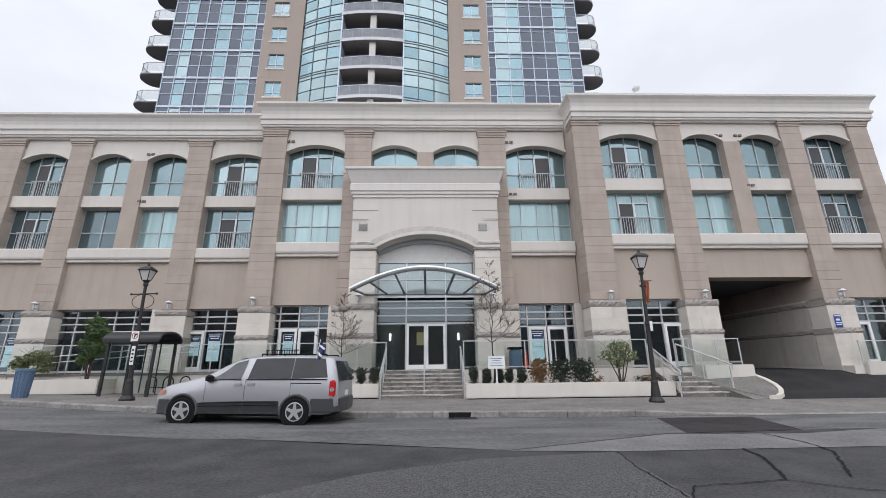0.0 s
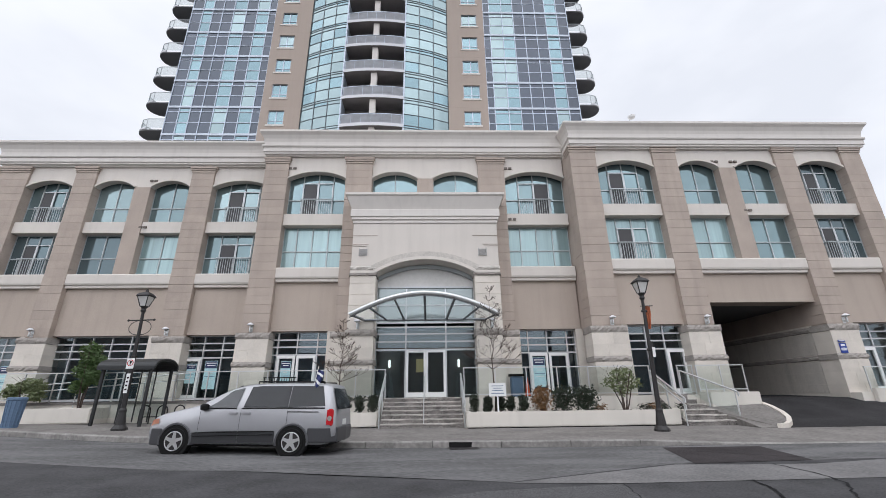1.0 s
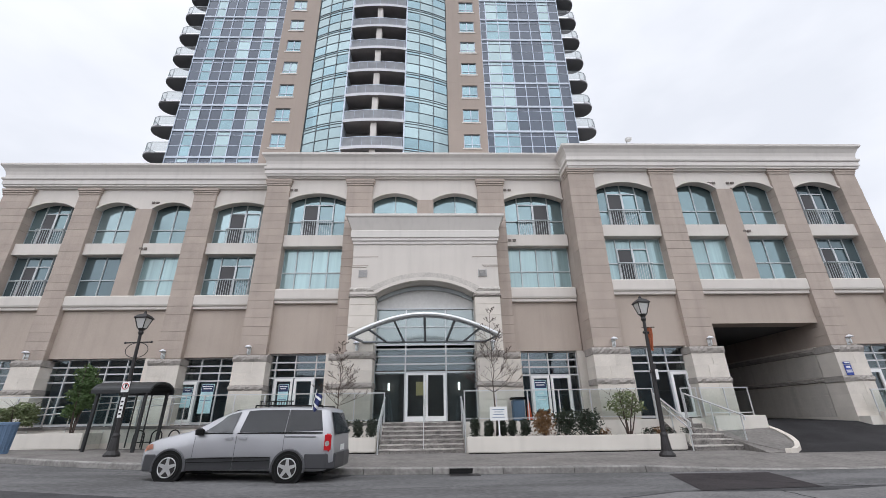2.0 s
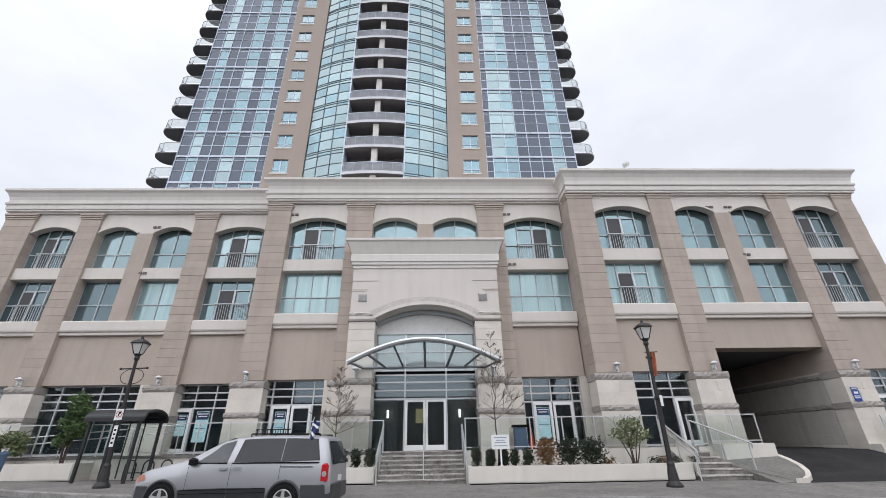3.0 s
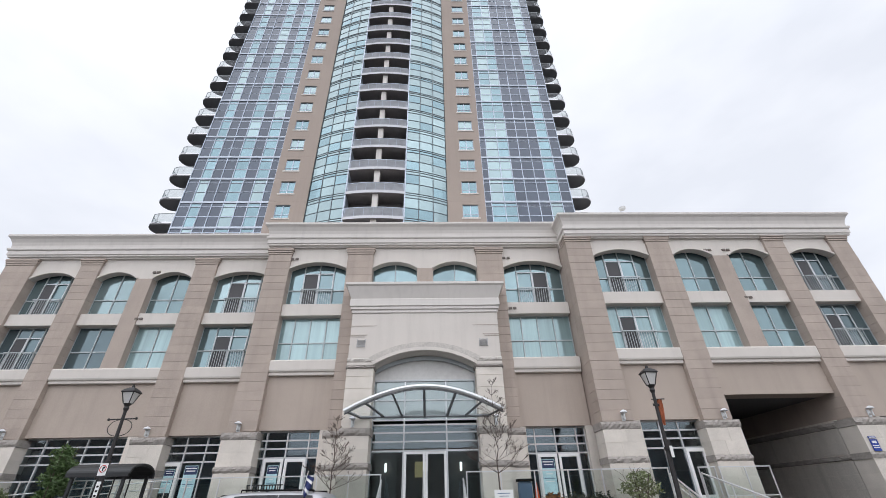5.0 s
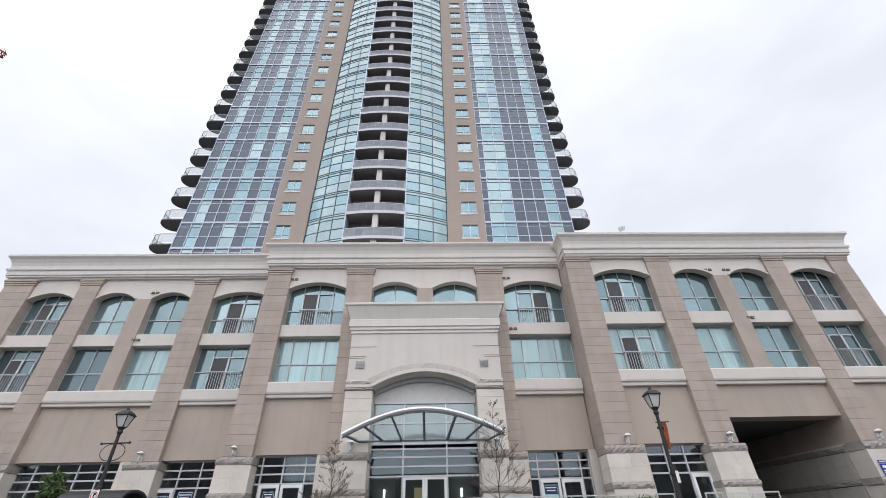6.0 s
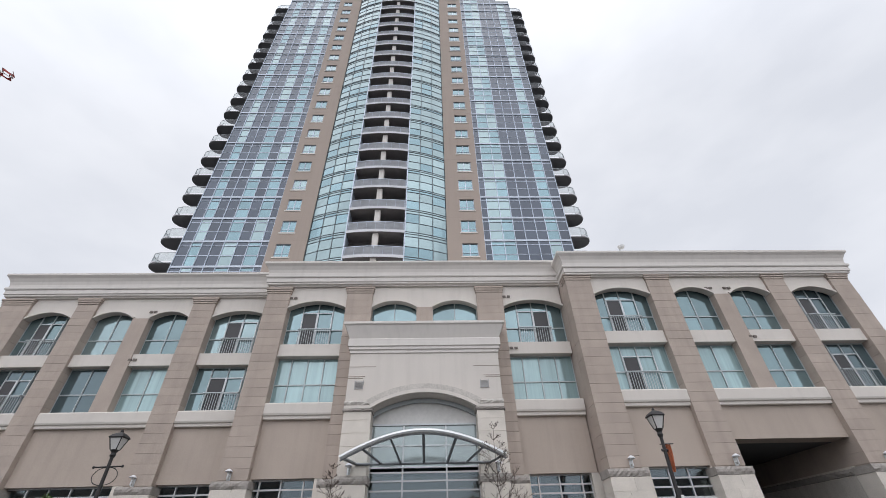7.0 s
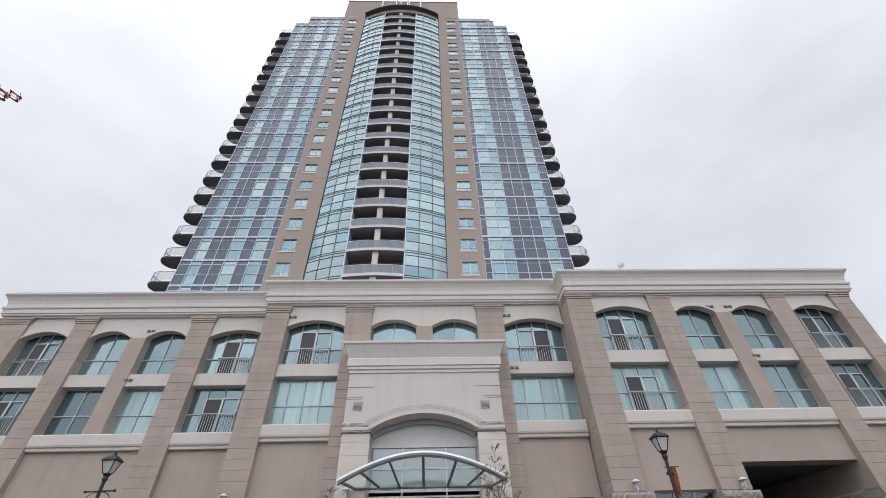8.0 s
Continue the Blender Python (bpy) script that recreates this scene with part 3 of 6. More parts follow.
bay(-8.40, -5.02, DC, "wide", 20, low=(C, C), high=(P, P))
bay(-3.5, 2.73, DC, "double", 30, lower=False, high=(P, P))
bay(4.30, 7.85, DC, "wide", 41, low=(C, C), high=(P, P))
bay(9.32, 12.62, DR, "juliet", 6, low=(C, C), high=(P, P))
bay(13.98, 19.70, DR, "double", 52, field=False, low=(C, P), high=(P, P))
bay(20.90, 23.70, DR, "juliet", 14, low=(D, D), high=(D, D))

# core walls behind the glazing, and the roof slab
for nm, x0, x1, d in WINGS:
    if nm == "right":
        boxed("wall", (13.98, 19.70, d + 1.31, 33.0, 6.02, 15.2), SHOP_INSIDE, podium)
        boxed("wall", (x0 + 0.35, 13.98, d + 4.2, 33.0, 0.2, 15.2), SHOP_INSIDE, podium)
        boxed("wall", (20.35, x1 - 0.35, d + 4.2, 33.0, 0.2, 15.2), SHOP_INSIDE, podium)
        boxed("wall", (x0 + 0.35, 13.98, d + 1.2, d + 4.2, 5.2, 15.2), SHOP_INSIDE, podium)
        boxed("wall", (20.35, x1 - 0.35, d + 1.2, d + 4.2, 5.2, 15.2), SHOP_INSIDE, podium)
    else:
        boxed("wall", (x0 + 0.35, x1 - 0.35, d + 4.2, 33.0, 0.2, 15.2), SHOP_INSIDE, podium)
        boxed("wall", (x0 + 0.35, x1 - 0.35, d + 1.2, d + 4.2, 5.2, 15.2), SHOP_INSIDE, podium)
    boxed("roof", (x0, x1 - 0.02, d + 0.6, 33.0, 15.3, 15.9), CORNICE, podium)
boxed("end_wall", (-26.0, -25.5, DL + 0.9, 33.0, 0.2, Z_ENT), BEIGE, podium)
boxed("end_wall", (24.3, 24.84, DR + 0.9, 33.0, 0.2, Z_ENT), BEIGE, podium)
boxed("return_wall", (7.9, 8.4, DR + 0.9, DC + 1.2, 4.6, Z_ENT), TAN, podium)
boxed("return_wall", (-9.72, -9.2, DC + 0.9, DL + 1.2, 4.6, Z_ENT), TAN, podium)

# cornice: coping, sloped frieze, ledge, stepped mouldings, swept along x with returned ends
CORN = [(0.75, 14.94), (0.0, 14.94), (-0.02, 15.0), (-0.11, 15.03), (-0.13, 15.06), (-0.13, 15.13), (-0.19, 15.17), (-0.19, 15.43), (-0.24, 15.46), (-0.27, 15.52), (-0.27, 15.61), (-0.17, 15.64),
        (-0.18, 15.82), (-0.23, 16.02), (-0.33, 16.22), (-0.43, 16.34), (-0.46, 16.38), (-0.46, 16.50), (0.75, 16.50)]


def cornice(x0, x1, d, dz=0.0, end0=True, end1=True, profile=None, back=(0.75, 2.5, 6.0), name="cornice"):
    """The crowning cornice of a wing; at a free end its mouldings turn round the corner."""
    bm = bmesh.new()
    rows = []
    for o, z in profile or CORN:
        rows.append([bm.verts.new(p) for p in ((x0 + (min(0, o) if end0 else 0), d + (back[1] if end0 else back[0]), z + dz), (x0 + (min(0, o) if end0 else 0), d + o, z + dz),
                                               (x1 - (min(0, o) if end1 else 0), d + o, z + dz), (x1 - (min(0, o) if end1 else 0), d + (back[2] if end1 else back[0]), z + dz))])
    for a, b in zip(rows, rows[1:]):
        for i in range(3):
            bm.faces.new((a[i], a[i + 1], b[i + 1], b[i]))
    return part(name, bm, CORNICE, podium)


cornice(-26.05, -9.78, DL, -0.06, True, False)
cornice(-9.75, 7.83, DC, 0.0, True, False)
cornice(8.02, 25.0, DR, -0.26, True, True)


# ---- shop fronts ----
def shop(x0, x1, d, cols, doors=None, posters=()):
    """A shop front: transom lights over tall panes; doors names the bays that hold white door leaves."""
    y = d + 0.62
    z0, z1, zd = FLOOR, Z_SHOP, 3.50
    bm = bmesh.new()
    w = 0.06
    xs = [x0 + (x1 - x0) * c for c in cols]
    for i, x in enumerate(xs):
        low = zd if doors and doors[0] < i < doors[1] else z0
        box(bm, x - w / 2, x + w / 2, y - 0.06, y + 0.06, low, z1)
    for i, (a, b) in enumerate(zip(xs, xs[1:])):
        for z in (z0 + 0.05, zd, 3.90, 4.26, z1 - 0.03):
            if z < 2 and doors and doors[0] <= i < doors[1]:
                continue
            box(bm, a + w / 2, b - w / 2, y - 0.05, y + 0.05, z - 0.035, z + 0.035)
    front = part("shop_front", bm, ALU, podium)
    for i, (a, b) in enumerate(zip(xs, xs[1:])):
        for lo, hi in ((z0 + 0.08, zd - 0.03), (zd + 0.03, 3.87), (3.93, 4.23), (4.29, z1 - 0.06)):
            glazing("pane", (a + w / 2, b - w / 2, y, lo, hi), GLASS_SHOP, front)
    if doors:
        for a, b in zip(xs[doors[0]:doors[1]], xs[doors[0] + 1:doors[1] + 1]):
            bm = bmesh.new()
            a, b = a + 0.035, b - 0.035
            box(bm, a, a + 0.12, y - 0.10, y - 0.02, z0 + 0.02, zd - 0.04)
            box(bm, b - 0.12, b, y - 0.10, y - 0.02, z0 + 0.02, zd - 0.04)
            box(bm, a + 0.12, b - 0.12, y - 0.10, y - 0.02, zd - 0.17, zd - 0.04)
            box(bm, a + 0.12, b - 0.12, y - 0.10, y - 0.02, z0 + 0.02, z0 + 0.26)
            part("door", bm, WHITE, front)
    for a, b, lo, hi in posters:
        sheet_ob = boxed("poster", (a, b, y - 0.014, y - 0.008, lo, hi), POSTER, front)
        boxed("poster_heading", (a + 0.02, b - 0.02, y - 0.020, y - 0.015, hi - (hi - lo) * 0.27, hi - 0.03), NAVY, sheet_ob)
        for k, (u, v) in enumerate(((0.07, 0.10), (0.15, 0.18), (0.42, 0.45), (0.55, 0.57), (0.64, 0.66))):
            w = 0.06 + 0.05 * (k % 3)
            boxed("text_bar", (a + w, b - w, y - 0.026, y - 0.021, hi - (hi - lo) * v, hi - (hi - lo) * u), WHITE if k != 3 else BLUE_BIN, sheet_ob)
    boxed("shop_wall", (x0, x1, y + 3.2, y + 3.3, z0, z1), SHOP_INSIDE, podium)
    return front


shop(-24.5, -22.0, DL, (0, 0.3, 0.65, 1), (0, 1), [(-22.8, -22.2, 1.7, 3.2)])
shop(-20.38, -15.25, DL, (0, 0.2, 0.4, 0.6, 0.8, 1))
shop(-13.35, -10.45, DL, (0, 0.34, 0.69, 1), (0, 1), [(-13.1, -12.6, 2.2, 3.2), (-12.15, -11.5, 1.9, 3.35)])
shop(-8.35, -5.45, DC, (0, 0.12, 0.46, 0.82, 1), (1, 3), [(-7.75, -7.25, 1.9, 3.2)])
shop(4.6, 7.55, DC, (0, 0.15, 0.49, 0.85, 1), (1, 3), [(5.22, 5.85, 1.8, 3.25)])
shop(9.75, 12.55, DR, (0, 0.34, 0.66, 1), (2, 3))
shop(21.35, 24.3, DR, (0, 0.32, 0.66, 1), (0, 1))
for x0, x1, d in ((-24.55, -24.5, DL), (-22.0, -21.75, DL), (-20.5, -20.38, DL), (-15.25, -14.74, DL), (-13.45, -13.35, DL), (-10.45, -9.75, DL), (-8.48, -8.35, DC), (-5.45, -4.9, DC),
                  (4.3, 4.6, DC), (7.55, 8.3, DC), (9.32, 9.75, DR), (12.55, 12.7, DR), (20.9, 21.35, DR)):
    boxed("shop_jamb", (x0, x1, d + 0.32, d + 1.0, FLOOR, Z_SHOP), STONE, podium)
boxed("interior_floor", (-26.2, 13.9, 20.4, 26.5, FLOOR - 0.12, FLOOR - 0.01), CONCRETE, podium)

# ---- entrance portal ----
DP = 20.7
PX0, PX1 = -4.22, 3.52
AX0, AX1 = -2.92, 2.22
portal = boxed("portal_header", (PX0, PX1, DP + 0.02, DC + 0.6, 8.55, 10.4), CREAM, podium)
arched_panel("portal_arch_wall", PX0, PX1, DP, DC + 0.2, 8.552, [(AX0, AX1, 7.45, 0.72)], CREAM, portal)
arch_trim("arch_moulding", AX0, AX1, DP - 0.12, DP + 0.3, 7.47, 0.72, 0.17, CREAM, portal)
arch_trim("rock_arch", AX0 - 0.12, AX1 + 0.12, DP - 0.085, DP + 0.3, 7.62, 0.745, 0.26, ROCK_PALE, portal)
cornice(PX0, PX1, DP, 0.0, True, True,
        [(0.8, 10.26), (0.0, 10.26), (-0.04, 10.29), (-0.04, 10.42), (-0.11, 10.47), (-0.11, 10.60), (-0.17, 10.64), (-0.17, 11.02), (-0.13, 11.06), (-0.38, 11.72), (-0.46, 11.79), (-0.46, 11.92), (0.8, 11.92)],
        (0.8, 0.95, 0.95), "portal_cornice")
for z in (9.55, 9.05, 8.95):
    for a, b in ((PX0 - 0.01, PX0 + 1.35 - (9.55 - z)), (PX1 - 1.35 + (9.55 - z), PX1 + 0.01)):
        boxed("groove", (a, b, DP - 0.003, DP + 0.02, z, z + 0.02), TAN, portal)
for x0, x1 in ((PX0 - 0.03, AX0 - 0.06), (AX1 + 0.06, PX1 + 0.03)):
    rock_course(x0, x1, DP - 0.07, DP + 0.3, 7.61, 7.84, portal, ROCK_PALE)
arch_trim("arch_frame", AX0, AX1, 21.46, 21.55, 7.22, 0.72, 0.2, FRAME_GREY, portal)
for x in (-3.63, 2.68):
    bm = bmesh.new()
    for i in range(7):
        box(bm, x - 0.19, x + 0.19, DP - 0.05, DP - 0.02, 8.42 + i * 0.055, 8.45 + i * 0.055)
    box(bm, x - 0.22, x - 0.19, DP - 0.06, DP + 0.01, 8.40, 8.82)
    box(bm, x + 0.19, x + 0.22, DP - 0.06, DP + 0.01, 8.40, 8.82)
    part("wall_vent", bm, VENT_GREY, portal)
for x0, x1 in ((PX0, AX0), (AX1, PX1)):
    p = boxed("portal_pier", (x0, x1, DP + 0.02, DC + 0.6, FLOOR - 0.3, 7.452), STONE, podium)
    z = 1.62
    for z0, z1 in ((1.30, 1.72), (1.73, 2.28), (2.29, 2.85), (3.13, 3.68), (3.69, 4.23), (4.57, 5.18), (5.2, 5.76), (5.78, 6.34), (6.36, 6.92), (6.94, 7.30)):
        piece("stone", (x0 - 0.01, x1 + 0.01, DP, DC + 0.55, z0, z1), STONE, p)
    for z0, z1 in ((4.24, 4.56), (2.86, 3.12), (7.32, 7.46)):
        rock_course(x0 - 0.07, x1 + 0.07, DP - 0.07, DC + 0.5, z0, z1, p)
    boxed("capital_band", (x0 - 0.02, x1 + 0.02, DP - 0.06, DP + 0.4, 7.46, 7.60), CREAM, portal)

# glazed entrance behind the arch
YG = 21.62
bm = bmesh.new()
W = 0.07
GX = (AX0, -1.36, 0.70, AX1)
for x in GX:
    box(bm, x - W / 2, x + W / 2, YG - 0.07, YG + 0.07, FLOOR, 7.9 if x in (AX0, AX1) else 6.86)
box(bm, AX0 + W / 2, AX1 - W / 2, YG - 0.1, YG + 0.055, 6.86, 6.95)
for z in (3.66, 4.06, 4.45, 4.80, 5.02, 5.95):
    for a, b in zip(GX, GX[1:]):
        box(bm, a + W / 2, b - W / 2, YG - 0.055, YG + 0.055, z - 0.035, z + 0.035)
entrance = part("entrance_screen", bm, ALU, podium, "aluminium and glass entrance screen with double doors")
for a, b in zip(GX, GX[1:]):
    for lo, hi in ((FLOOR, 3.69), (3.755, 4.03), (4.09, 4.42), (4.48, 4.77)):
        if (a, lo) == (-1.36, FLOOR):
            continue
        glazing("pane", (a + W / 2, b - W / 2, YG, lo, hi), GLASS_SHOP, entrance)
for a, b in zip(GX, GX[1:]):
    for lo, hi in ((5.055, 5.915), (5.985, 6.86)):
        glazing("upper_pane", (a + W / 2, b - W / 2, YG, lo, hi), GLASS_PALE, entrance)
glazing("frosted_pane", (AX0 + W / 2, AX1 - W / 2, YG, 6.95, 8.3), GLASS_MILK, entrance)
for a, b, hx in ((-1.325, -0.335, -0.42), (-0.325, 0.665, -0.24)):
    bm = bmesh.new()
    box(bm, a, a + 0.11, YG - 0.03, YG + 0.03, FLOOR + 0.01, 3.66)
    box(bm, b - 0.11, b, YG - 0.03, YG + 0.03, FLOOR + 0.01, 3.66)
    box(bm, a + 0.11, b - 0.11, YG - 0.03, YG + 0.03, 3.52, 3.66)
    box(bm, a + 0.11, b - 0.11, YG - 0.03, YG + 0.03, FLOOR + 0.01, FLOOR + 0.24)
    leaf = part("door", bm, WHITE, entrance)
    glazing("pane", (a + 0.11, b - 0.11, YG, FLOOR + 0.24, 3.52), GLASS_SHOP, leaf)
    bm = bmesh.new()
    tube(bm, (hx, YG - 0.09, FLOOR + 0.75), (hx, YG - 0.09, FLOOR + 1.45), 0.016)
    tube(bm, (hx, YG - 0.09, FLOOR + 0.85), (hx, YG - 0.02, FLOOR + 0.85), 0.012)
    tube(bm, (hx, YG - 0.09, FLOOR + 1.35), (hx, YG - 0.02, FLOOR + 1.35), 0.012)
    part("handle", bm, STEEL, leaf)
boxed("lobby_back", (AX0 - 0.6, AX1 + 0.6, 25.4, 25.6, FLOOR, 5.2), LOBBY, podium)
for x in (AX0 - 0.6, AX1 + 0.5):
    boxed("lobby_side", (x, x + 0.1, YG + 0.1, 25.4, FLOOR, 5.2), LOBBY, podium)
# yellow painting, no lamp: the light on it is put in as emission
boxed("lobby_art", (-0.95, -0.3, 25.3, 25.38, 2.75, 3.5), LOBBY_ART, podium)
for x in (-2.2, 1.35):
    s = thing("wall_sconce", x, YG + 0.35, 3.0, "lit white glass wall sconce in the lobby", "wall lamp", "lobby sconces")
    bm = bmesh.new()
    lathe(bm, 0, 0, [(0.03, -0.19), (0.055, -0.16), (0.06, 0.16), (0.03, 0.19)], 10)
    part("shade", bm, SCONCE, s)
    bm = bmesh.new()
    box(bm, -0.05, 0.05, 0.05, 0.12, -0.1, 0.1)
    part("backplate", bm, STEEL, s)
    boxed("lobby_pier", (x - 0.5, x + 0.5, YG + 0.47, YG + 0.6, FLOOR, 3.7), LOBBY, podium)

RIB_GREY = mat("painted_rib_steel", (0.16, 0.17, 0.18), 0.5, 0.2, var=0.06, bump=0.02)
# curved glass canopy over the entrance
canopy = thing("entrance_canopy", -0.35, 20.6, 5.0, "curved steel and glass canopy over the entrance doors", "canopy")
CY0, CY1 = 18.7, 20.66
CXA, CXB = -3.45, 3.45


def canopy_z(x, y):
    """Barrel-shaped roof, flat at the wall and arched at its outer lip."""
    k = (CY1 - y) / (CY1 - CY0)
    return 4.98 + (0.92 * (1 - (x / 3.4) ** 2) + 0.02) * k


def canopy_front(x):
    return CY0 + 0.25 * (x / 3.4) ** 2


bm = bmesh.new()
N = 24
grid = []
for i in range(N + 1):
    x = CXA + (CXB - CXA) * i / N
    col = []
    for j in range(5):
        y = canopy_front(x) + (CY1 - canopy_front(x)) * j / 4
        col.append(bm.verts.new((x, y - 20.6, canopy_z(x, y) + 0.03 - 5.0)))
    grid.append(col)
for a, b in zip(grid, grid[1:]):
    for j in range(4):
        bm.faces.new((a[j], b[j], b[j + 1], a[j + 1]))
sheet_ob = part("glass_roof", bm, GLASS_CANOPY, canopy, smooth=True)
bm = bmesh.new()
lip = [CXA + (CXB - CXA) * i / N for i in range(N + 1)]
sweep(bm, [(x, canopy_front(x) - 20.6, canopy_z(x, canopy_front(x)) - 4.98) for x in lip], 0.10, 8)
part("front_beam", bm, STEEL, canopy)
# darker lower edge of the front beam
bm = bmesh.new()
sweep(bm, [(x, canopy_front(x) - 20.57, canopy_z(x, canopy_front(x)) - 5.10) for x in lip], 0.035, 6)
part("beam_flange", bm, RIB_GREY, canopy)
bm = bmesh.new()
tube(bm, (CXA + 0.4, CY1 - 20.6, 0.02), (CXB - 0.4, CY1 - 20.6, 0.02), 0.06)
part("wall_beam", bm, RIB_GREY, canopy)
for x in (-3.38, -2.6, -1.42, 0.0, 1.42, 2.6, 3.38):
    bm = bmesh.new()
    y = canopy_front(x)
    xb = x * (0.74 if abs(x) < 3 else 0.9)
    tube(bm, (x, y - 20.6, canopy_z(x, y) - 5.02), (xb, CY1 - 20.6, 0.03), 0.062, seg=4)
    part("rib", bm, RIB_GREY, canopy)

# garage tunnel in the right wing
boxed("garage_lintel", (13.98, 19.75, DR + 0.3, DR + 1.3, 5.76, 7.3), BEIGE, podium)
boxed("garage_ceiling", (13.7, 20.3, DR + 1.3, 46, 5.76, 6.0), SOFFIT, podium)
gar = boxed("garage_wall", (19.62, 20.3, DR + 0.9, 46.0, 0.2, 4.62), STONE, podium)
boxed("garage_upper_wall", (19.72, 20.3, DR + 0.9, 45.95, 4.62, 5.76), TAN, gar)
for z0, z1 in ((1.30, 1.72), (1.73, 2.28), (2.29, 2.85), (3.13, 3.68), (3.69, 4.23)):
    y = DR + 0.92
    while y < 44:
        piece("garage_stone", (19.585, 19.66, y + 0.006, min(y + 1.9, 45.9) - 0.006, z0, z1), GARAGE_SHADED, gar)
        y += 1.9
for z0, z1 in ((4.24, 4.56), (2.86, 3.12)):
    rng = random.Random(int(z0 * 10))
    bm = bmesh.new()
    rows = []
    for i in range(81):
        y = DR + 0.86 + 24.9 * (i / 80) ** 1.4
        rows.append([bm.verts.new(p) for p in ((19.66, y, z0), (19.55 + rng.uniform(-0.03, 0.03), y, z0 + 0.05), (19.53 + rng.uniform(-0.035, 0.035), y, (z0 + z1) / 2), (19.55 + rng.uniform(-0.03, 0.03), y, z1 - 0.05), (19.66, y, z1))])
    for p, q in zip(rows, rows[1:]):
        for j in range(4):
            bm.faces.new((p[j], q[j], q[j + 1], p[j + 1]))
    part("rock_course", bm, ROCK, gar)
# unseen west wall and the back wall coloured dark to deepen the tunnel's shade
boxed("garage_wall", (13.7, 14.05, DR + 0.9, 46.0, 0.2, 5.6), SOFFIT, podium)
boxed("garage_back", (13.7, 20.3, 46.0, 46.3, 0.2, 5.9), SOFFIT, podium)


# ---- residential tower ----
TD = 32.0
TZ, TH = 23.75, 2.98      # a floor line, and the storey height
LOW, TOPF = -2, 19
tower = thing("residential_tower", 0, 0, 0, "tall beige and teal-glass condominium tower with curved bay", "building")
STUFF = {}


def heap(name, material):
    if name not in STUFF:
        STUFF[name] = (bmesh.new(), material)
    return STUFF[name][0]


def pane_at(floor, dims, material, parent):
    """Panes of the lower storeys stand alone; those far up are joined by kind."""
    if floor < 6:
        return piece("pane", dims, material, parent)
    box(heap("upper_panes_" + material.name.split("_")[0], material), *dims)


LEFT_X = (-24.14, -23.06, -22.07, -21.07, -19.98, -18.73, -17.63, -16.43, -15.72)
LEFT_K = "DLDDLDLD"
RIGHT_X = (5.32, 5.95, 7.24, 8.40, 9.48, 10.68, 11.75, 12.95, 13.98)
RIGHT_K = "DLLDDDLD"


def glass_wing(xs, kinds, floor, seed):
    rng = random.Random(seed * 101 + floor)
    z = TZ + TH * floor
    bm = bmesh.new()
    y = TD
    for x in xs:
        box(bm, x - 0.036, x + 0.036, y - 0.07, y + 0.1, z + 0.09, z + 2.86)
    for a, b in zip(xs, xs[1:]):
        box(bm, a + 0.036, b - 0.036, y - 0.035, y + 0.06, z + 1.25, z + 1.305)
        box(bm, a + 0.036, b - 0.036, y - 0.035, y + 0.06, z + 2.41, z + 2.465)
    band = part("window_band", bm, TOWER_FRAME, tower)
    bm = bmesh.new()
    box(bm, xs[0] - 0.036, xs[-1] + 0.036, y - 0.085, y + 0.1, z + 2.86, z + TH + 0.09)
    part("slab_cover", bm, SLAB_BAND, band)
    # dark bars drawn for the shadow lines across the pale panes
    bm = bmesh.new()
    for k, a, b in zip(kinds, xs, xs[1:]):
        if k == "L":
            for q in (1.195, 2.355, 2.77):
                box(bm, a + 0.036, b - 0.036, y - 0.03, y + 0.01, z + q, z + q + 0.055)
    tagged(part("gasket", bm, BAY_FRAME, band), kind="stuff")
    for k, a, b in zip(kinds, xs, xs[1:]):
        g = GLASS_GREY if k == "D" else (GLASS_LIGHT if rng.random() < 0.45 else GLASS_TEAL)
        for lo, hi in ((0.09, 1.25), (1.305, 2.41), (2.465, 2.86)):
            pane_at(floor, (a + 0.036, b - 0.036, y - 0.005, y + 0.015, z + lo, z + hi), g, band)


for f in range(LOW, TOPF):
    glass_wing(LEFT_X, LEFT_K, f, 1)
    glass_wing(RIGHT_X, RIGHT_K, f, 2)
# the set-back top storey of each wing
for xs, ks, s in ((LEFT_X[2:], LEFT_K[2:], 3), (RIGHT_X[:-2], RIGHT_K[:-2], 4)):
    glass_wing(xs, ks, TOPF, s)
for x0, x1 in ((-24.17, -22.1), (11.2, 14.0)):
    boxed("parapet", (x0, x1, TD - 0.08, TD + 0.4, TZ + TH * TOPF, TZ + TH * TOPF + 1.0), GLASS_GREY, tower)
for x0, x1 in ((-22.1, -15.7), (5.3, 11.2)):
    boxed("parapet", (x0, x1, TD - 0.08, TD + 0.4, TZ + TH * (TOPF + 1), TZ + TH * (TOPF + 1) + 1.0), GLASS_GREY, tower)

boxed("tower_core", (-24.05, 13.9, TD + 0.25, TD + 18, 14, TZ + TH * TOPF + 0.4), SOFFIT, tower)
boxed("tower_core", (-22, 11.1, TD + 0.3, TD + 17, TZ + TH * TOPF + 0.4, TZ + TH * (TOPF + 1) + 0.5), SOFFIT, tower)

# precast strips with one window a storey
CXC, HALF, SAG = -5.22, 6.83, 1.5
RAD = (HALF ** 2 + SAG ** 2) / (2 * SAG)


def curve_y(x):
    return TD + RAD - SAG - math.sqrt(RAD * RAD - (x - CXC) ** 2)


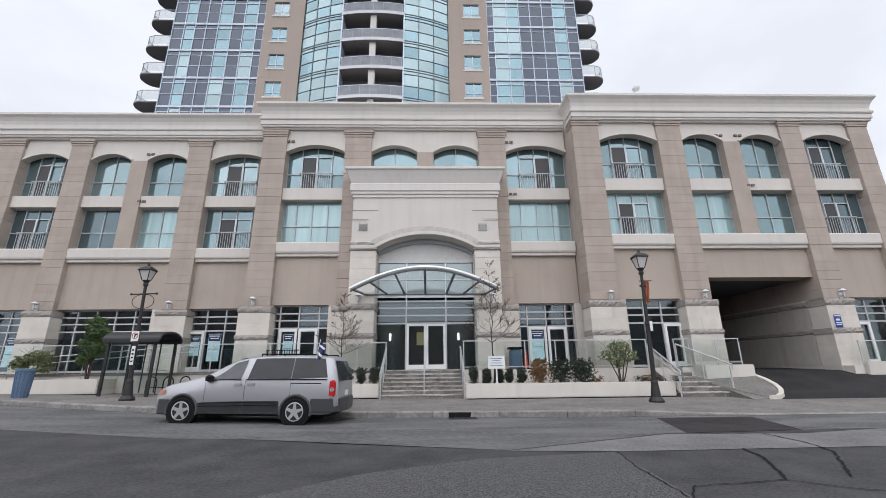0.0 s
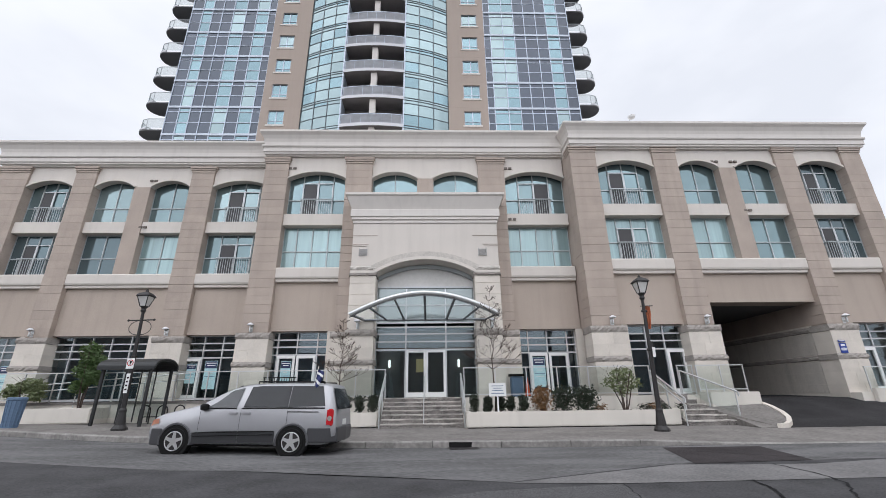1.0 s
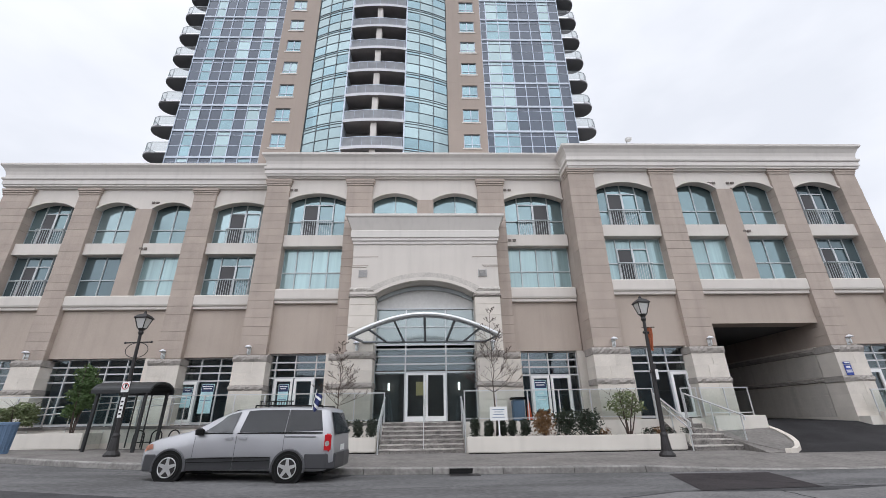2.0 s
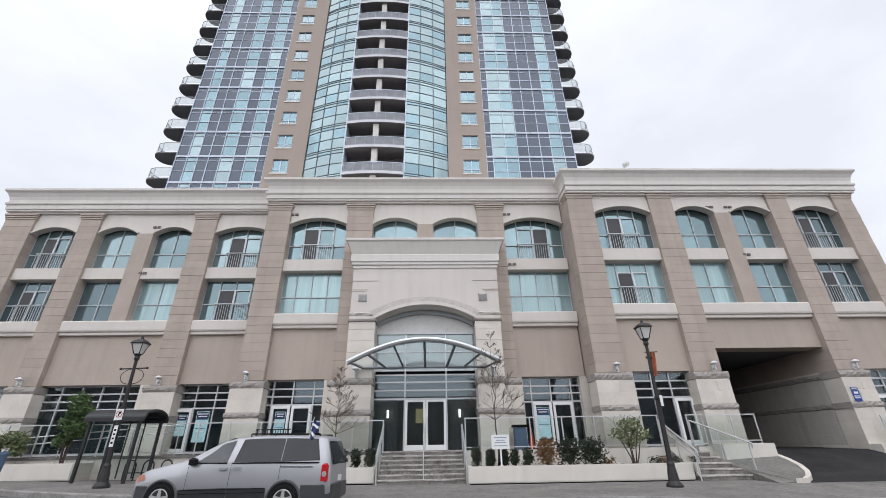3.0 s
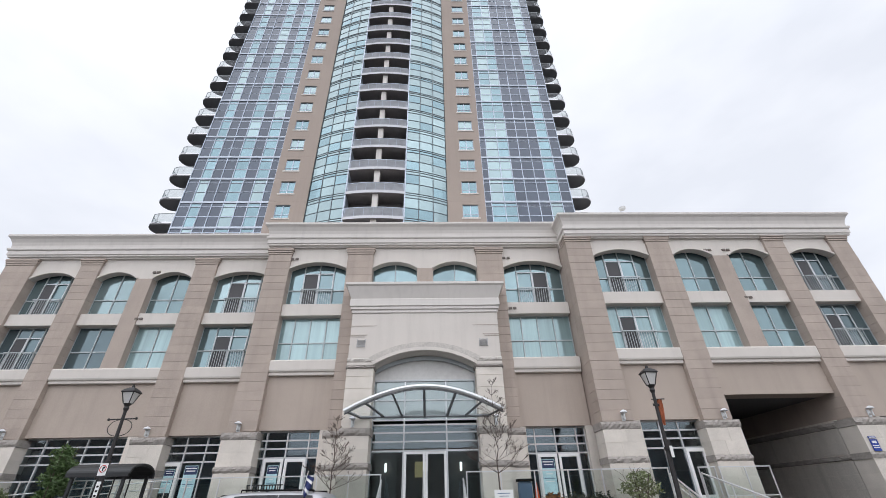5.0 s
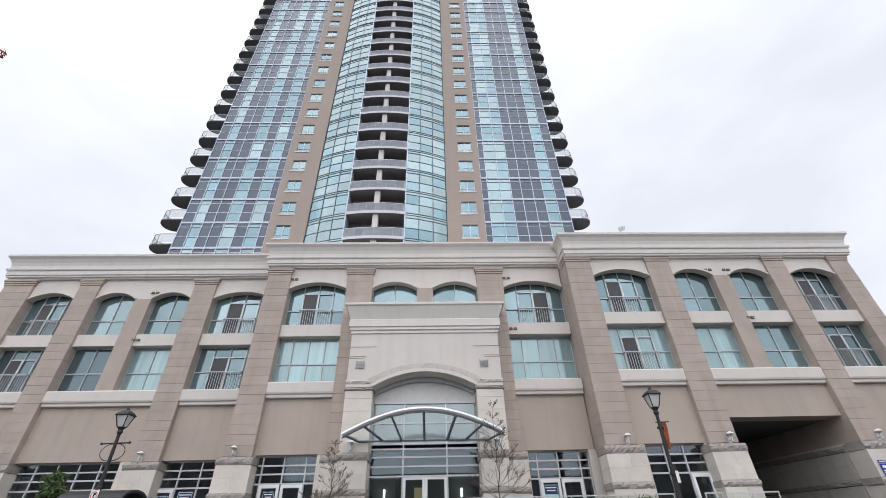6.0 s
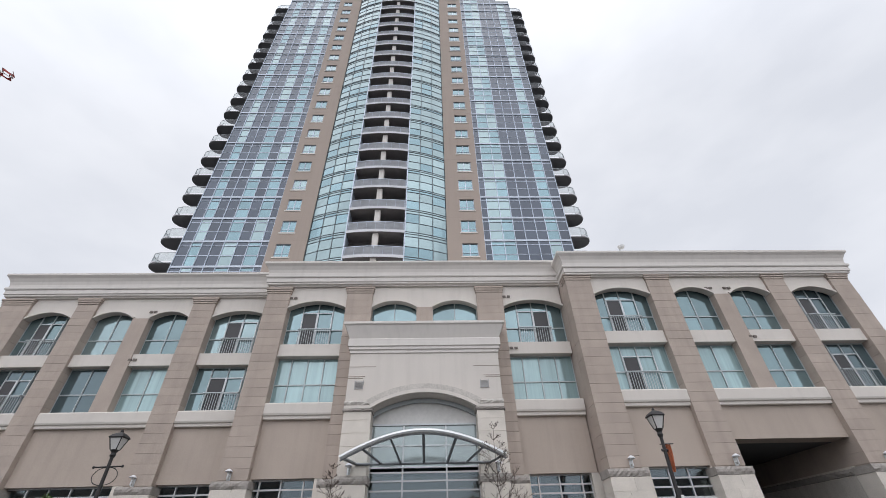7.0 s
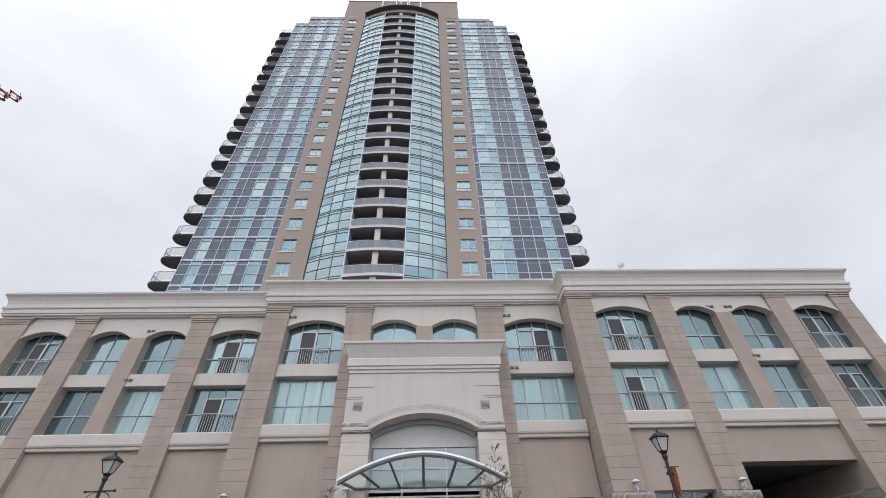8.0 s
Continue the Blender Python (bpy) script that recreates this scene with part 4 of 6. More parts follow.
CROWN = 91.7
for x0, x1, wx0, wx1 in ((-15.70, -12.05, -14.95, -13.52), (1.61, 5.30, 3.05, 4.6)):
    strip = None
    for f in range(LOW, TOPF + 2):
        z = TZ + TH * f
        wz0, wz1 = z + 1.0, z + 2.58
        bm = bmesh.new()
        box(bm, x0, wx0, TD - 0.12, TD + 0.3, z + 0.002, z + TH - 0.002)
        box(bm, wx1, x1, TD - 0.12, TD + 0.3, z + 0.002, z + TH - 0.002)
        box(bm, wx0, wx1, TD - 0.12, TD + 0.3, z + 0.002, wz0)
        box(bm, wx0, wx1, TD - 0.12, TD + 0.3, wz1, z + TH - 0.002)
        panel = part("precast_panel", bm, TOWER_TAN, tower)
        bm = bmesh.new()
        for a, b in ((wx0, wx0 + 0.06), ((wx0 + wx1) / 2 - 0.04, (wx0 + wx1) / 2 + 0.04), (wx1 - 0.06, wx1)):
            box(bm, a, b, TD - 0.04, TD + 0.05, wz0, wz1)
        for a, b in ((wx0 + 0.06, (wx0 + wx1) / 2 - 0.04), ((wx0 + wx1) / 2 + 0.04, wx1 - 0.06)):
            for q in (wz0, wz0 + 0.42):
                box(bm, a, b, TD - 0.035, TD + 0.05, q, q + 0.05)
        win = part("window", bm, TOWER_FRAME, panel)
        g = random.Random(f * 7 + int(x0)).choice([GLASS_TEAL, GLASS_TEAL, GLASS_LIGHT])
        m = (wx0 + wx1) / 2
        for a, b in ((wx0 + 0.06, m - 0.04), (m + 0.04, wx1 - 0.06)):
            pane_at(f + 2, (a, b, TD, TD + 0.01, wz0 + 0.05, wz0 + 0.42), g, win)
            pane_at(f + 2, (a, b, TD, TD + 0.01, wz0 + 0.47, wz1 - 0.06), g, win)
        # dark box paints the shadow under the window's lintel
        boxed("head", (wx0, wx1, TD - 0.06, TD + 0.04, wz1 - 0.09, wz1 - 0.012), BAY_FRAME, panel)
        boxed("sill", (wx0 - 0.12, wx1 + 0.12, TD - 0.18, TD - 0.1, wz0 - 0.16, wz0), CORNICE, panel)


# curved bay: glazing at both sides, balconies in the middle
def curved_box(bm, xa, xb, off0, off1, z0, z1, n=6):
    cols = []
    for i in range(n + 1):
        x = xa + (xb - xa) * i / n
        y = curve_y(x)
        cols.append([bm.verts.new((x, y + o, z)) for o, z in ((off0, z0), (off0, z1), (off1, z1), (off1, z0))])
    for a, b in zip(cols, cols[1:]):
        for i in range(4):
            j = (i + 1) % 4
            bm.faces.new((a[i], b[i], b[j], a[j]))
    bm.faces.new(cols[0][::-1])
    bm.faces.new(cols[-1])


BALC = (-8.12, -2.5)
SIDES = ((-12.05, -10.72, -9.40, -8.12), (-2.5, -1.15, 0.22, 1.61))
for f in range(LOW, TOPF + 1):
    z = TZ + TH * f - 0.10
    for xs in SIDES:
        bm = bmesh.new()
        for x in xs:
            curved_box(bm, x - 0.03, x + 0.03, -0.05, 0.1, z, z + TH, 1)
        for a, b in zip(xs, xs[1:]):
            a, b = a + 0.035, b - 0.035
            for q, h in ((0.0, 0.05), (0.24, 0.05), (1.42, 0.04), (2.62, 0.045)):
                curved_box(bm, a, b, -0.045, 0.06, z + q, z + q + h, 3)
        bandc = part("window_band", bm, BAY_FRAME, tower)
        rng = random.Random(f * 13 + int(xs[0]))
        for a, b in zip(xs, xs[1:]):
            for lo, hi in ((0.05, 0.24), (0.29, 1.42), (1.46, 2.62), (2.665, TH)):
                g = GLASS_LIGHT if rng.random() < 0.72 else GLASS_TEAL
                if f < 5:
                    bm = bmesh.new()
                    curved_box(bm, a + 0.035, b - 0.035, 0, 0.012, z + lo, z + hi, 3)
                    part("pane", bm, g, bandc)
                else:
                    curved_box(heap("upper_curved_panes_" + g.name.split("_")[0], g), a + 0.035, b - 0.035, 0, 0.012, z + lo, z + hi, 3)
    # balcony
    # slab body coloured dark for the shade inside the recess; its edge stays pale
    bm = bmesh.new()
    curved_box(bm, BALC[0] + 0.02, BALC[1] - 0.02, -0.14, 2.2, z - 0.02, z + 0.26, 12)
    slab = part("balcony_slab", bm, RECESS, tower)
    bm = bmesh.new()
    curved_box(bm, BALC[0] + 0.02, BALC[1] - 0.02, -0.17, -0.145, z - 0.03, z + 0.28, 12)
    part("slab_edge", bm, SLAB_EDGE, slab)
    bm = bmesh.new()
    curved_box(bm, BALC[0] + 0.1, BALC[1] - 0.1, -0.06, -0.045, z + 0.36, z + 1.25, 12)
    part("balustrade_glass", bm, GLASS_BALC, slab)
    bm = bmesh.new()
    curved_box(bm, BALC[0] + 0.06, BALC[1] - 0.06, -0.09, -0.03, z + 1.25, z + 1.31, 12)
    curved_box(bm, BALC[0] + 0.06, BALC[1] - 0.06, -0.08, -0.04, z + 0.31, z + 0.35, 12)
    for i in range(7):
        x = BALC[0] + 0.15 + (BALC[1] - BALC[0] - 0.3) * i / 6
        curved_box(bm, x - 0.013, x + 0.013, -0.08, -0.04, z + 0.26, z + 1.25, 1)
    part("rail", bm, TOWER_FRAME, slab)
    boxed("column", (-5.55, -5.02, curve_y(-5.3) + 0.12, curve_y(-5.3) + 0.7, z + 0.26, z + TH - 0.02), CORNICE, slab)
# back wall carries the same painted recess shade
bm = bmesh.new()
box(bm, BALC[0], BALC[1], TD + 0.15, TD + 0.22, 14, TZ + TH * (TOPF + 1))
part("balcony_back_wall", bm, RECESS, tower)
for x in (BALC[0], BALC[1]):
    boxed("side_wall", (x - 0.06, x + 0.06, curve_y(x) - 0.1, TD + 0.2, 14, TZ + TH * (TOPF + 1)), TOWER_FRAME, tower)

# crown: beige attic block with a curved brim over the bay
ZC = TZ + TH * (TOPF + 1) - 0.1
boxed("crown", (-15.95, 5.38, TD - 0.13, TD + 10, ZC + 1.6, CROWN), TOWER_TAN, tower)
boxed("crown_coping", (-16.05, 5.48, TD - 0.24, TD + 10.1, CROWN, CROWN + 0.18), CORNICE, tower)
for x0, x1 in ((-15.9, -12.05), (1.61, 5.35)):
    boxed("crown_cheek", (x0, x1, TD - 0.126, TD + 1, ZC - 0.1, ZC + 1.6), TOWER_TAN, tower)
bm = bmesh.new()
curved_box(bm, -12.0, 1.56, -0.75, 2.5, ZC + 1.2, ZC + 1.45, 24)
part("brim", bm, SOFFIT, tower)
bm = bmesh.new()
curved_box(bm, -12.0, 1.56, 0.0, 0.5, ZC + 1.452, ZC + 2.2, 24)
part("brim_upstand", bm, TOWER_TAN, tower)
bm = bmesh.new()
curved_box(bm, -12.0, 1.56, 0.0, 0.4, ZC, ZC + 1.2, 24)
part("brim_wall", bm, TOWER_TAN, tower)
for x in (-9.05, -6.35, -5.5, -4.2, -3.9, -1.75):
    bm = bmesh.new()
    y = curve_y(x) + 0.25
    tube(bm, (x, y, ZC + 2.19), (x, y, CROWN + 1.2), 0.11)
    tube(bm, (x, y, CROWN - 0.6), (x, TD - 0.12, CROWN - 0.6), 0.06)
    part("roof_post", bm, STEEL, tower)

for nm, (bm, m) in STUFF.items():
    tagged(part("upper_panes", bm, m, tower), kind="stuff")

# rounded balconies on both flanks
def flank_balcony(x, side, z, parent):
    reach = 1.7 if side < 0 else 1.3
    deep = 1.0
    def outline(r0, n=14):
        pts = [(x, TD + 0.15 + deep - r0)]
        for i in range(n + 1):
            t = math.pi * i / n
            pts.append((x + side * (reach + r0 * math.sin(t)), TD + 0.15 + deep - r0 * math.cos(t)))
        pts.append((x, TD + 0.15 + deep + r0))
        return pts
    # slab darker than its rim: the underside's shade is put into the colour
    bm = bmesh.new()
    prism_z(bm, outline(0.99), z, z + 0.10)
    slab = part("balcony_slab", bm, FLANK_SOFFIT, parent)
    bm = bmesh.new()
    o = outline(1.02)[1:-1]
    i_ = outline(0.91)[1:-1]
    for (a, b), (c, d) in zip(zip(o, o[1:]), zip(i_, i_[1:])):
        q = [bm.verts.new((p[0], p[1], zz)) for zz in (z + 0.1, z + 0.28) for p in (a, b, d, c)]
        for fc in ((0, 1, 2, 3), (4, 5, 6, 7), (0, 1, 5, 4), (2, 3, 7, 6)):
            bm.faces.new([q[k] for k in fc])
    part("slab_edge", bm, SLAB_EDGE, slab)
    bm = bmesh.new()
    o = outline(0.95, 5)
    for a, b in zip(o, o[1:]):
        q = [bm.verts.new((p[0], p[1], zz)) for zz in (z + 0.3, z + 1.25) for p in (a, b)]
        bm.faces.new((q[0], q[1], q[3], q[2]))
    part("balustrade_glass", bm, GLASS_FLANK, slab)
    bm = bmesh.new()
    sweep(bm, [(*q, z + 1.27) for q in o], 0.035, 5)
    part("rail", bm, FRAME_GREY, slab)
    for b in o[1:]:
        bm = bmesh.new()
        tube(bm, (*b, z + 0.2), (*b, z + 1.27), 0.03, seg=5)
        part("post", bm, FRAME_GREY, slab)


for f in range(-1, TOPF):
    z = TZ + TH * f + 0.55
    flank_balcony(-24.14, -1, z, tower)
    flank_balcony(13.98, 1, z, tower)

# ---- terrace, steps, rails ----
def run_box(name, x0, x1, y0, y1, z0, z1, material, label, category, bevel=0.0):
    ob = boxed(name, (x0, x1, y0, y1, z0, z1), material, bevel=bevel)
    return tagged(ob, label, category, kind="structure")


TL, TR = 20.45, 19.75     # terrace front, west and east of the steps
run_box("terrace", -26.0, -2.22, TL, 24.5, 0.0, FLOOR - 0.02, PLANTER, "cream rendered terrace wall with paved top", "terrace")
run_box("terrace", -2.22, 1.34, 20.32, 24.5, 0.0, FLOOR - 0.005, STEP, "grey stone landing before the entrance doors", "landing")
run_box("terrace", 1.34, 13.9, TR, 24.5, 0.0, FLOOR - 0.02, PLANTER, "cream rendered terrace wall with paved top", "terrace")
run_box("terrace", 19.6, 27.0, 19.5, 24.5, 0.0, FLOOR - 0.02, PLANTER, "cream rendered terrace wall beside the garage drive", "terrace")


def steps(name, x0, x1, y_bottom, y_top, z_bottom, z_top, n, label, flare=0.0):
    st = thing(name, (x0 + x1) / 2, y_bottom, z_bottom, label, "stairs", kind="structure")
    run, rise = (y_top - y_bottom) / n, (z_top - z_bottom) / n
    for i in range(n):
        hw = (x1 - x0) / 2
        bm = bmesh.new()
        right = hw - flare * i / (n - 1)
        box(bm, -hw, right, i * run, y_top - y_bottom, i * rise - (0.2 if i == 0 else 0), (i + 1) * rise - 0.05)
        riser = part("step", bm, RISER, st)
        bm = bmesh.new()
        box(bm, -hw - 0.005, right + 0.005, i * run - 0.03, (i + 1) * run + 0.03, (i + 1) * rise - 0.05, (i + 1) * rise)
        part("tread", bm, STEP, riser)
    return st


steps("entrance_steps", -2.18, 1.30, 18.45, 20.32, 0.19, FLOOR, 7, "worn wet grey stone entrance steps")
steps("side_steps", 10.15, 12.25, 17.5, 19.75, 0.19, FLOOR, 6, "grey stone side steps up to the terrace", 0.85)


def glass_rail(xa, xb, y, z, label="glass terrace balustrade with steel posts and handrail", top=1.32):
    g = thing("glass_balustrade", xa, y, z, label, "railing", "terrace balustrades")
    length = xb - xa
    n = max(1, round(length / 1.45))
    bm = bmesh.new()
    box(bm, -0.03, length + 0.03, -0.03, 0.03, top - 0.045, top)
    part("handrail", bm, STEEL, g)
    bm = bmesh.new()
    box(bm, 0, length, -0.015, 0.015, 0.10, 0.14)
    part("bottom_rail", bm, STEEL, g)
    for i in range(n + 1):
        x = length * i / n
        bm = bmesh.new()
        box(bm, x - 0.022, x + 0.022, -0.022, 0.022, 0, top - 0.045)
        part("post", bm, STEEL, g)
        if i < n:
            glazing("glass_panel", (x + 0.05, x + length / n - 0.05, 0.0, 0.14, top - 0.06), GLASS_RAIL, g)
    return g


glass_rail(-25.8, -12.0, TL + 0.1, FLOOR - 0.02)
glass_rail(-11.9, -2.25, TL + 0.1, FLOOR - 0.02)
glass_rail(1.45, 10.1, TR + 0.1, FLOOR - 0.02)
glass_rail(11.45, 12.15, TR + 0.1, FLOOR - 0.02)
glass_rail(12.2, 14.4, TR - 0.15, FLOOR + 0.08, top=1.2)
glass_rail(20.2, 26.5, 19.6, FLOOR - 0.02, top=1.15)


def stair_rail(x, y0, y1, z0, z1, label, rails=((1.05, 0.04), (0.78, 0.028))):
    """Two sloping steel rails on posts beside a flight."""
    r = thing("stair_handrail", x, y0, z0, label, "handrail", "stair handrails")
    dy, dz = y1 - y0, z1 - z0
    for h, rad in rails:
        bm = bmesh.new()
        tube(bm, (0, -0.12, h - 0.03), (0, dy, dz + h), rad)
        tube(bm, (0, -0.12, h - 0.03), (0, -0.12, h - 0.2), rad)
        part("rail", bm, STEEL, r)
    for k in (0.0, 0.5, 1.0):
        bm = bmesh.new()
        tube(bm, (0, dy * k, dz * k - 0.05), (0, dy * k, dz * k + 1.05), 0.028)
        part("post", bm, STEEL, r)
    bm = bmesh.new()
    v = [bm.verts.new(p) for p in ((0.0, 0.05, 0.15), (0.0, dy - 0.05, dz + 0.1), (0.0, dy - 0.05, dz + 0.95), (0.0, 0.05, 1.0))]
    bm.faces.new(v)
    part("glass_panel", bm, GLASS_RAIL, r)
    return r


for x in (-2.2, 1.33):
    stair_rail(x, 18.35, 20.35, 0.2, FLOOR, "pale steel stair rail with glass panel beside entrance steps")
stair_rail(10.1, 17.5, 19.75, 0.2, FLOOR, "pale steel stair rail with glass panel beside side steps")
stair_rail(12.3, 17.5, 19.9, 0.42, FLOOR, "pale steel stair rail with glass panel set askew beside side steps", ((1.05, 0.034),)).rotation_euler = (0, 0, radians(20.5))
mid = thing("centre_handrail", -0.37, 18.5, 0.2, "slim steel handrail in the middle of the steps", "handrail")
bm = bmesh.new()
tube(bm, (0, 0, 0.95), (0, 1.8, FLOOR - 0.2 + 0.95), 0.022)
part("rail", bm, STEEL, mid)
for y, z in ((0, 0), (1.8, FLOOR - 0.2)):
    bm = bmesh.new()
    tube(bm, (0, y, z - 0.05), (0, y, z + 0.95), 0.02)
    part("post", bm, STEEL, mid)
# sloping ramp rails along the west terrace
ramp = thing("ramp_handrail", -18.5, TL - 0.02, 0.55, "steel handrails that follow the accessible ramp", "handrail")
for dz in (0.0, 0.28):
    bm = bmesh.new()
    tube(bm, (-4.5, 0, 0.95 + dz), (7.2, 0, 1.75 + dz), 0.022)
    part("rail", bm, STEEL, ramp)
for i in range(8):
    x = -4.5 + 11.7 * i / 7
    bm = bmesh.new()
    tube(bm, (x, 0, 0.3), (x, 0, 1.23 + 0.8 * i / 7), 0.02)
    part("post", bm, STEEL, ramp)
run_box("side_wall", 12.2, 14.45, 18.95, TR, 0.2, FLOOR + 0.08, PLANTER, "low cream rendered wall at the drive", "wall", 0.02)
run_box("side_wall", 20.1, 27.0, 19.3, 19.5, 0.6, FLOOR + 0.16, PLANTER, "low cream rendered wall beside the drive", "wall", 0.02)
# curved kerb of the drive
bm = bmesh.new()
pts = [(14.5, 19.3), (14.42, 18.5), (14.2, 17.7), (13.8, 16.95), (13.3, 16.35), (12.9, 16.02), (12.55, 15.9)]
prev = None
for x, y in pts:
    z = np.interp(y, DRIVE_Y[1:], DRIVE_Z[1:]) + 0.13
    ring = [bm.verts.new(p) for p in ((x - 0.08, y + 0.05, -0.1), (x + 0.08, y - 0.05, -0.1), (x + 0.07, y - 0.04, z), (x - 0.07, y + 0.04, z))]
    if prev:
        for i in range(4):
            bm.faces.new((prev[i], prev[(i + 1) % 4], ring[(i + 1) % 4], ring[i]))
    else:
        bm.faces.new(ring[::-1])
    prev = ring
bm.faces.new(prev)
tagged(part("drive_kerb", bm, STONE), "pale curved concrete kerb at the garage drive", "kerb", kind="structure")
bm = bmesh.new()
ring = ((11.9, 15.95, 0.20), (12.6, 15.95, 0.23), (13.3, 16.4, 0.36), (14.1, 17.6, 0.58), (14.4, 19.0, 0.95), (11.66, 19.1, 0.85), (12.1, 17.5, 0.46))
hi = [bm.verts.new(p) for p in ring]
lo = [bm.verts.new((x, y, 0.05)) for x, y, z in ring]
bm.faces.new(hi)
for i in range(7):
    bm.faces.new((lo[i], lo[(i + 1) % 7], hi[(i + 1) % 7], hi[i]))
tagged(part("side_paving", bm, CONCRETE), "sloping concrete paving beside the side steps", "paving", kind="structure")


# ---- planters and plants ----
def planter(x0, x1, y0, y1, z0, z1, label):
    p = thing("planter", (x0 + x1) / 2, (y0 + y1) / 2, z0, label, "planter", "street planters")
    hx, hy, h = (x1 - x0) / 2, (y1 - y0) / 2, z1 - z0
    bm = bmesh.new()
    box(bm, -hx, hx, -hy, -hy + 0.18, 0.055, h)
    bmesh.ops.bevel(bm, geom=bm.edges[:], offset=0.03, segments=2, affect="EDGES")
    part("front_wall", bm, PLANTER, p)
    # black strip that draws the shadow line along the planter's foot
    bm = bmesh.new()
    box(bm, -hx + 0.05, hx - 0.05, -hy + 0.05, -hy + 0.2, 0, 0.06)
    part("plinth", bm, BLACK, p)
    bm = bmesh.new()
    box(bm, -hx, hx, hy - 0.15, hy, 0, h)
    part("back_wall", bm, PLANTER, p)
    for a in (-hx, hx - 0.18):
        bm = bmesh.new()
        box(bm, a + 0.002, a + 0.178, -hy + 0.205, hy - 0.15, 0, h - 0.004)
        part("end_wall", bm, PLANTER, p)
    bm = bmesh.new()
    n = int(hx * 2 / 0.2) + 1
    rng = random.Random(int(x0 * 10))
    g = [[bm.verts.new((-hx + 0.17 + (2 * hx - 0.34) * i / n, -hy + 0.17 + (2 * hy - 0.31) * j / 5, h - 0.07 + rng.uniform(-0.04, 0.05))) for j in range(6)] for i in range(n + 1)]
    for a, b in zip(g, g[1:]):
        for j in range(5):
            bm.faces.new((a[j], b[j], b[j + 1], a[j + 1]))
    part("soil", bm, SOIL, p)
    return p


planter(1.36, 10.05, 17.75, 19.3, 0.17, 0.80, "long cream rendered street planter with clipped shrubs")
planter(-9.8, -2.32, 18.75, 20.1, 0.18, 0.80, "cream rendered street planter with small evergreens")
planter(-21.2, -14.62, 19.3, 20.4, 0.45, 1.12, "cream rendered planter with young trees")


def leaf_cloud(bm, rng, centre, radii, count, size, hollow=0.35, square=False):
    """Many small bent leaves scattered through an ellipsoid, uneven and gappy."""
    cx, cy, cz = centre
    for _ in range(count):
        while True:
            v = Vector((rng.uniform(-1, 1), rng.uniform(-1, 1), rng.uniform(-1, 1)))
            if hollow < v.length < 1:
                break
        if square:
            v *= min(1.35, v.length / max(abs(v.x), abs(v.y), abs(v.z), 1e-6))
        v *= 0.84 + 0.45 * noise.noise(v * 2.3 + Vector(centre) * 3.1)
        p = Vector((cx + v.x * radii[0], cy + v.y * radii[1], cz + v.z * radii[2]))
        s = size * rng.uniform(0.6, 1.3)
        u = Vector((rng.gauss(0, 1), rng.gauss(0, 1), rng.gauss(0, 0.6))).normalized()
        w = u.cross(Vector((rng.gauss(0, 1), rng.gauss(0, 1), rng.gauss(0, 1)))).normalized()
        n = u.cross(w) * s * 0.25
        a, b, c, d = p - u * s, p + w * s * 0.45 + n, p + u * s, p - w * s * 0.45 + n
        q = [bm.verts.new(k) for k in (a, b, c, d)]
        bm.faces.new((q[0], q[1], q[2]))
        bm.faces.new((q[0], q[2], q[3]))


def shrub(x, y, z, r, h, material, label, seed, count=420, size=0.05):
    rng = random.Random(seed)
    s = thing("shrub", x, y, z, label, "shrub", "planter shrubs")
    bm = bmesh.new()
    for i in range(6):
        t = rng.uniform(0, 6.28)
        tube(bm, (0, 0, -0.06), (0.6 * r * math.cos(t), 0.6 * r * math.sin(t), h * rng.uniform(0.5, 0.85)), 0.015, 0.006, 5)
    part("stems", bm, BARK, s)
    bm = bmesh.new()
    leaf_cloud(bm, rng, (0, 0, h * 0.52), (r, r, h * 0.5), count, size, 0.15, True)
    for v in bm.verts:
        v.co += Vector((0.05, 0.05, 0.06)) * noise.noise(v.co * 3.0 + Vector((seed * 1.7, 0, 0)))
    part("crown", bm, material, s)
    return s


for i, (x, y, r, h) in enumerate(((1.74, 18.3, 0.26, 0.80), (2.32, 18.35, 0.25, 0.70), (2.86, 18.45, 0.25, 0.70), (3.26, 18.3, 0.22, 0.66), (3.79, 18.3, 0.28, 0.72),
                                  (-3.74, 19.2, 0.24, 0.80), (-3.16, 19.2, 0.28, 0.82), (-2.58, 19.2, 0.28, 0.84))):
    shrub(x, y, 0.76, r * 0.82, h * 0.92, LEAF_DARK, "small dark evergreen shrub in a cream planter", 10 + i, 750)
shrub(4.56, 18.3, 0.76, 0.42, 1.0, LEAF_RUST, "rust-brown withered shrub in a cream planter", 31, 1500)
shrub(5.45, 18.3, 0.76, 0.47, 1.0, LEAF_DARK, "broad dark clipped evergreen shrub in a planter", 32, 2000)
shrub(6.40, 18.3, 0.76, 0.52, 1.0, LEAF_DARK, "broad dark clipped evergreen shrub in a planter", 33, 2200)
for i, x in enumerate((8.9, 9.3, 9.65, 7.0)):
    shrub(x, 18.3, 0.72, 0.28, 0.32, LEAF_RUST if i % 2 else LEAF_DARK, "low straggly ground cover shrub in a planter", 40 + i, 220, 0.04)


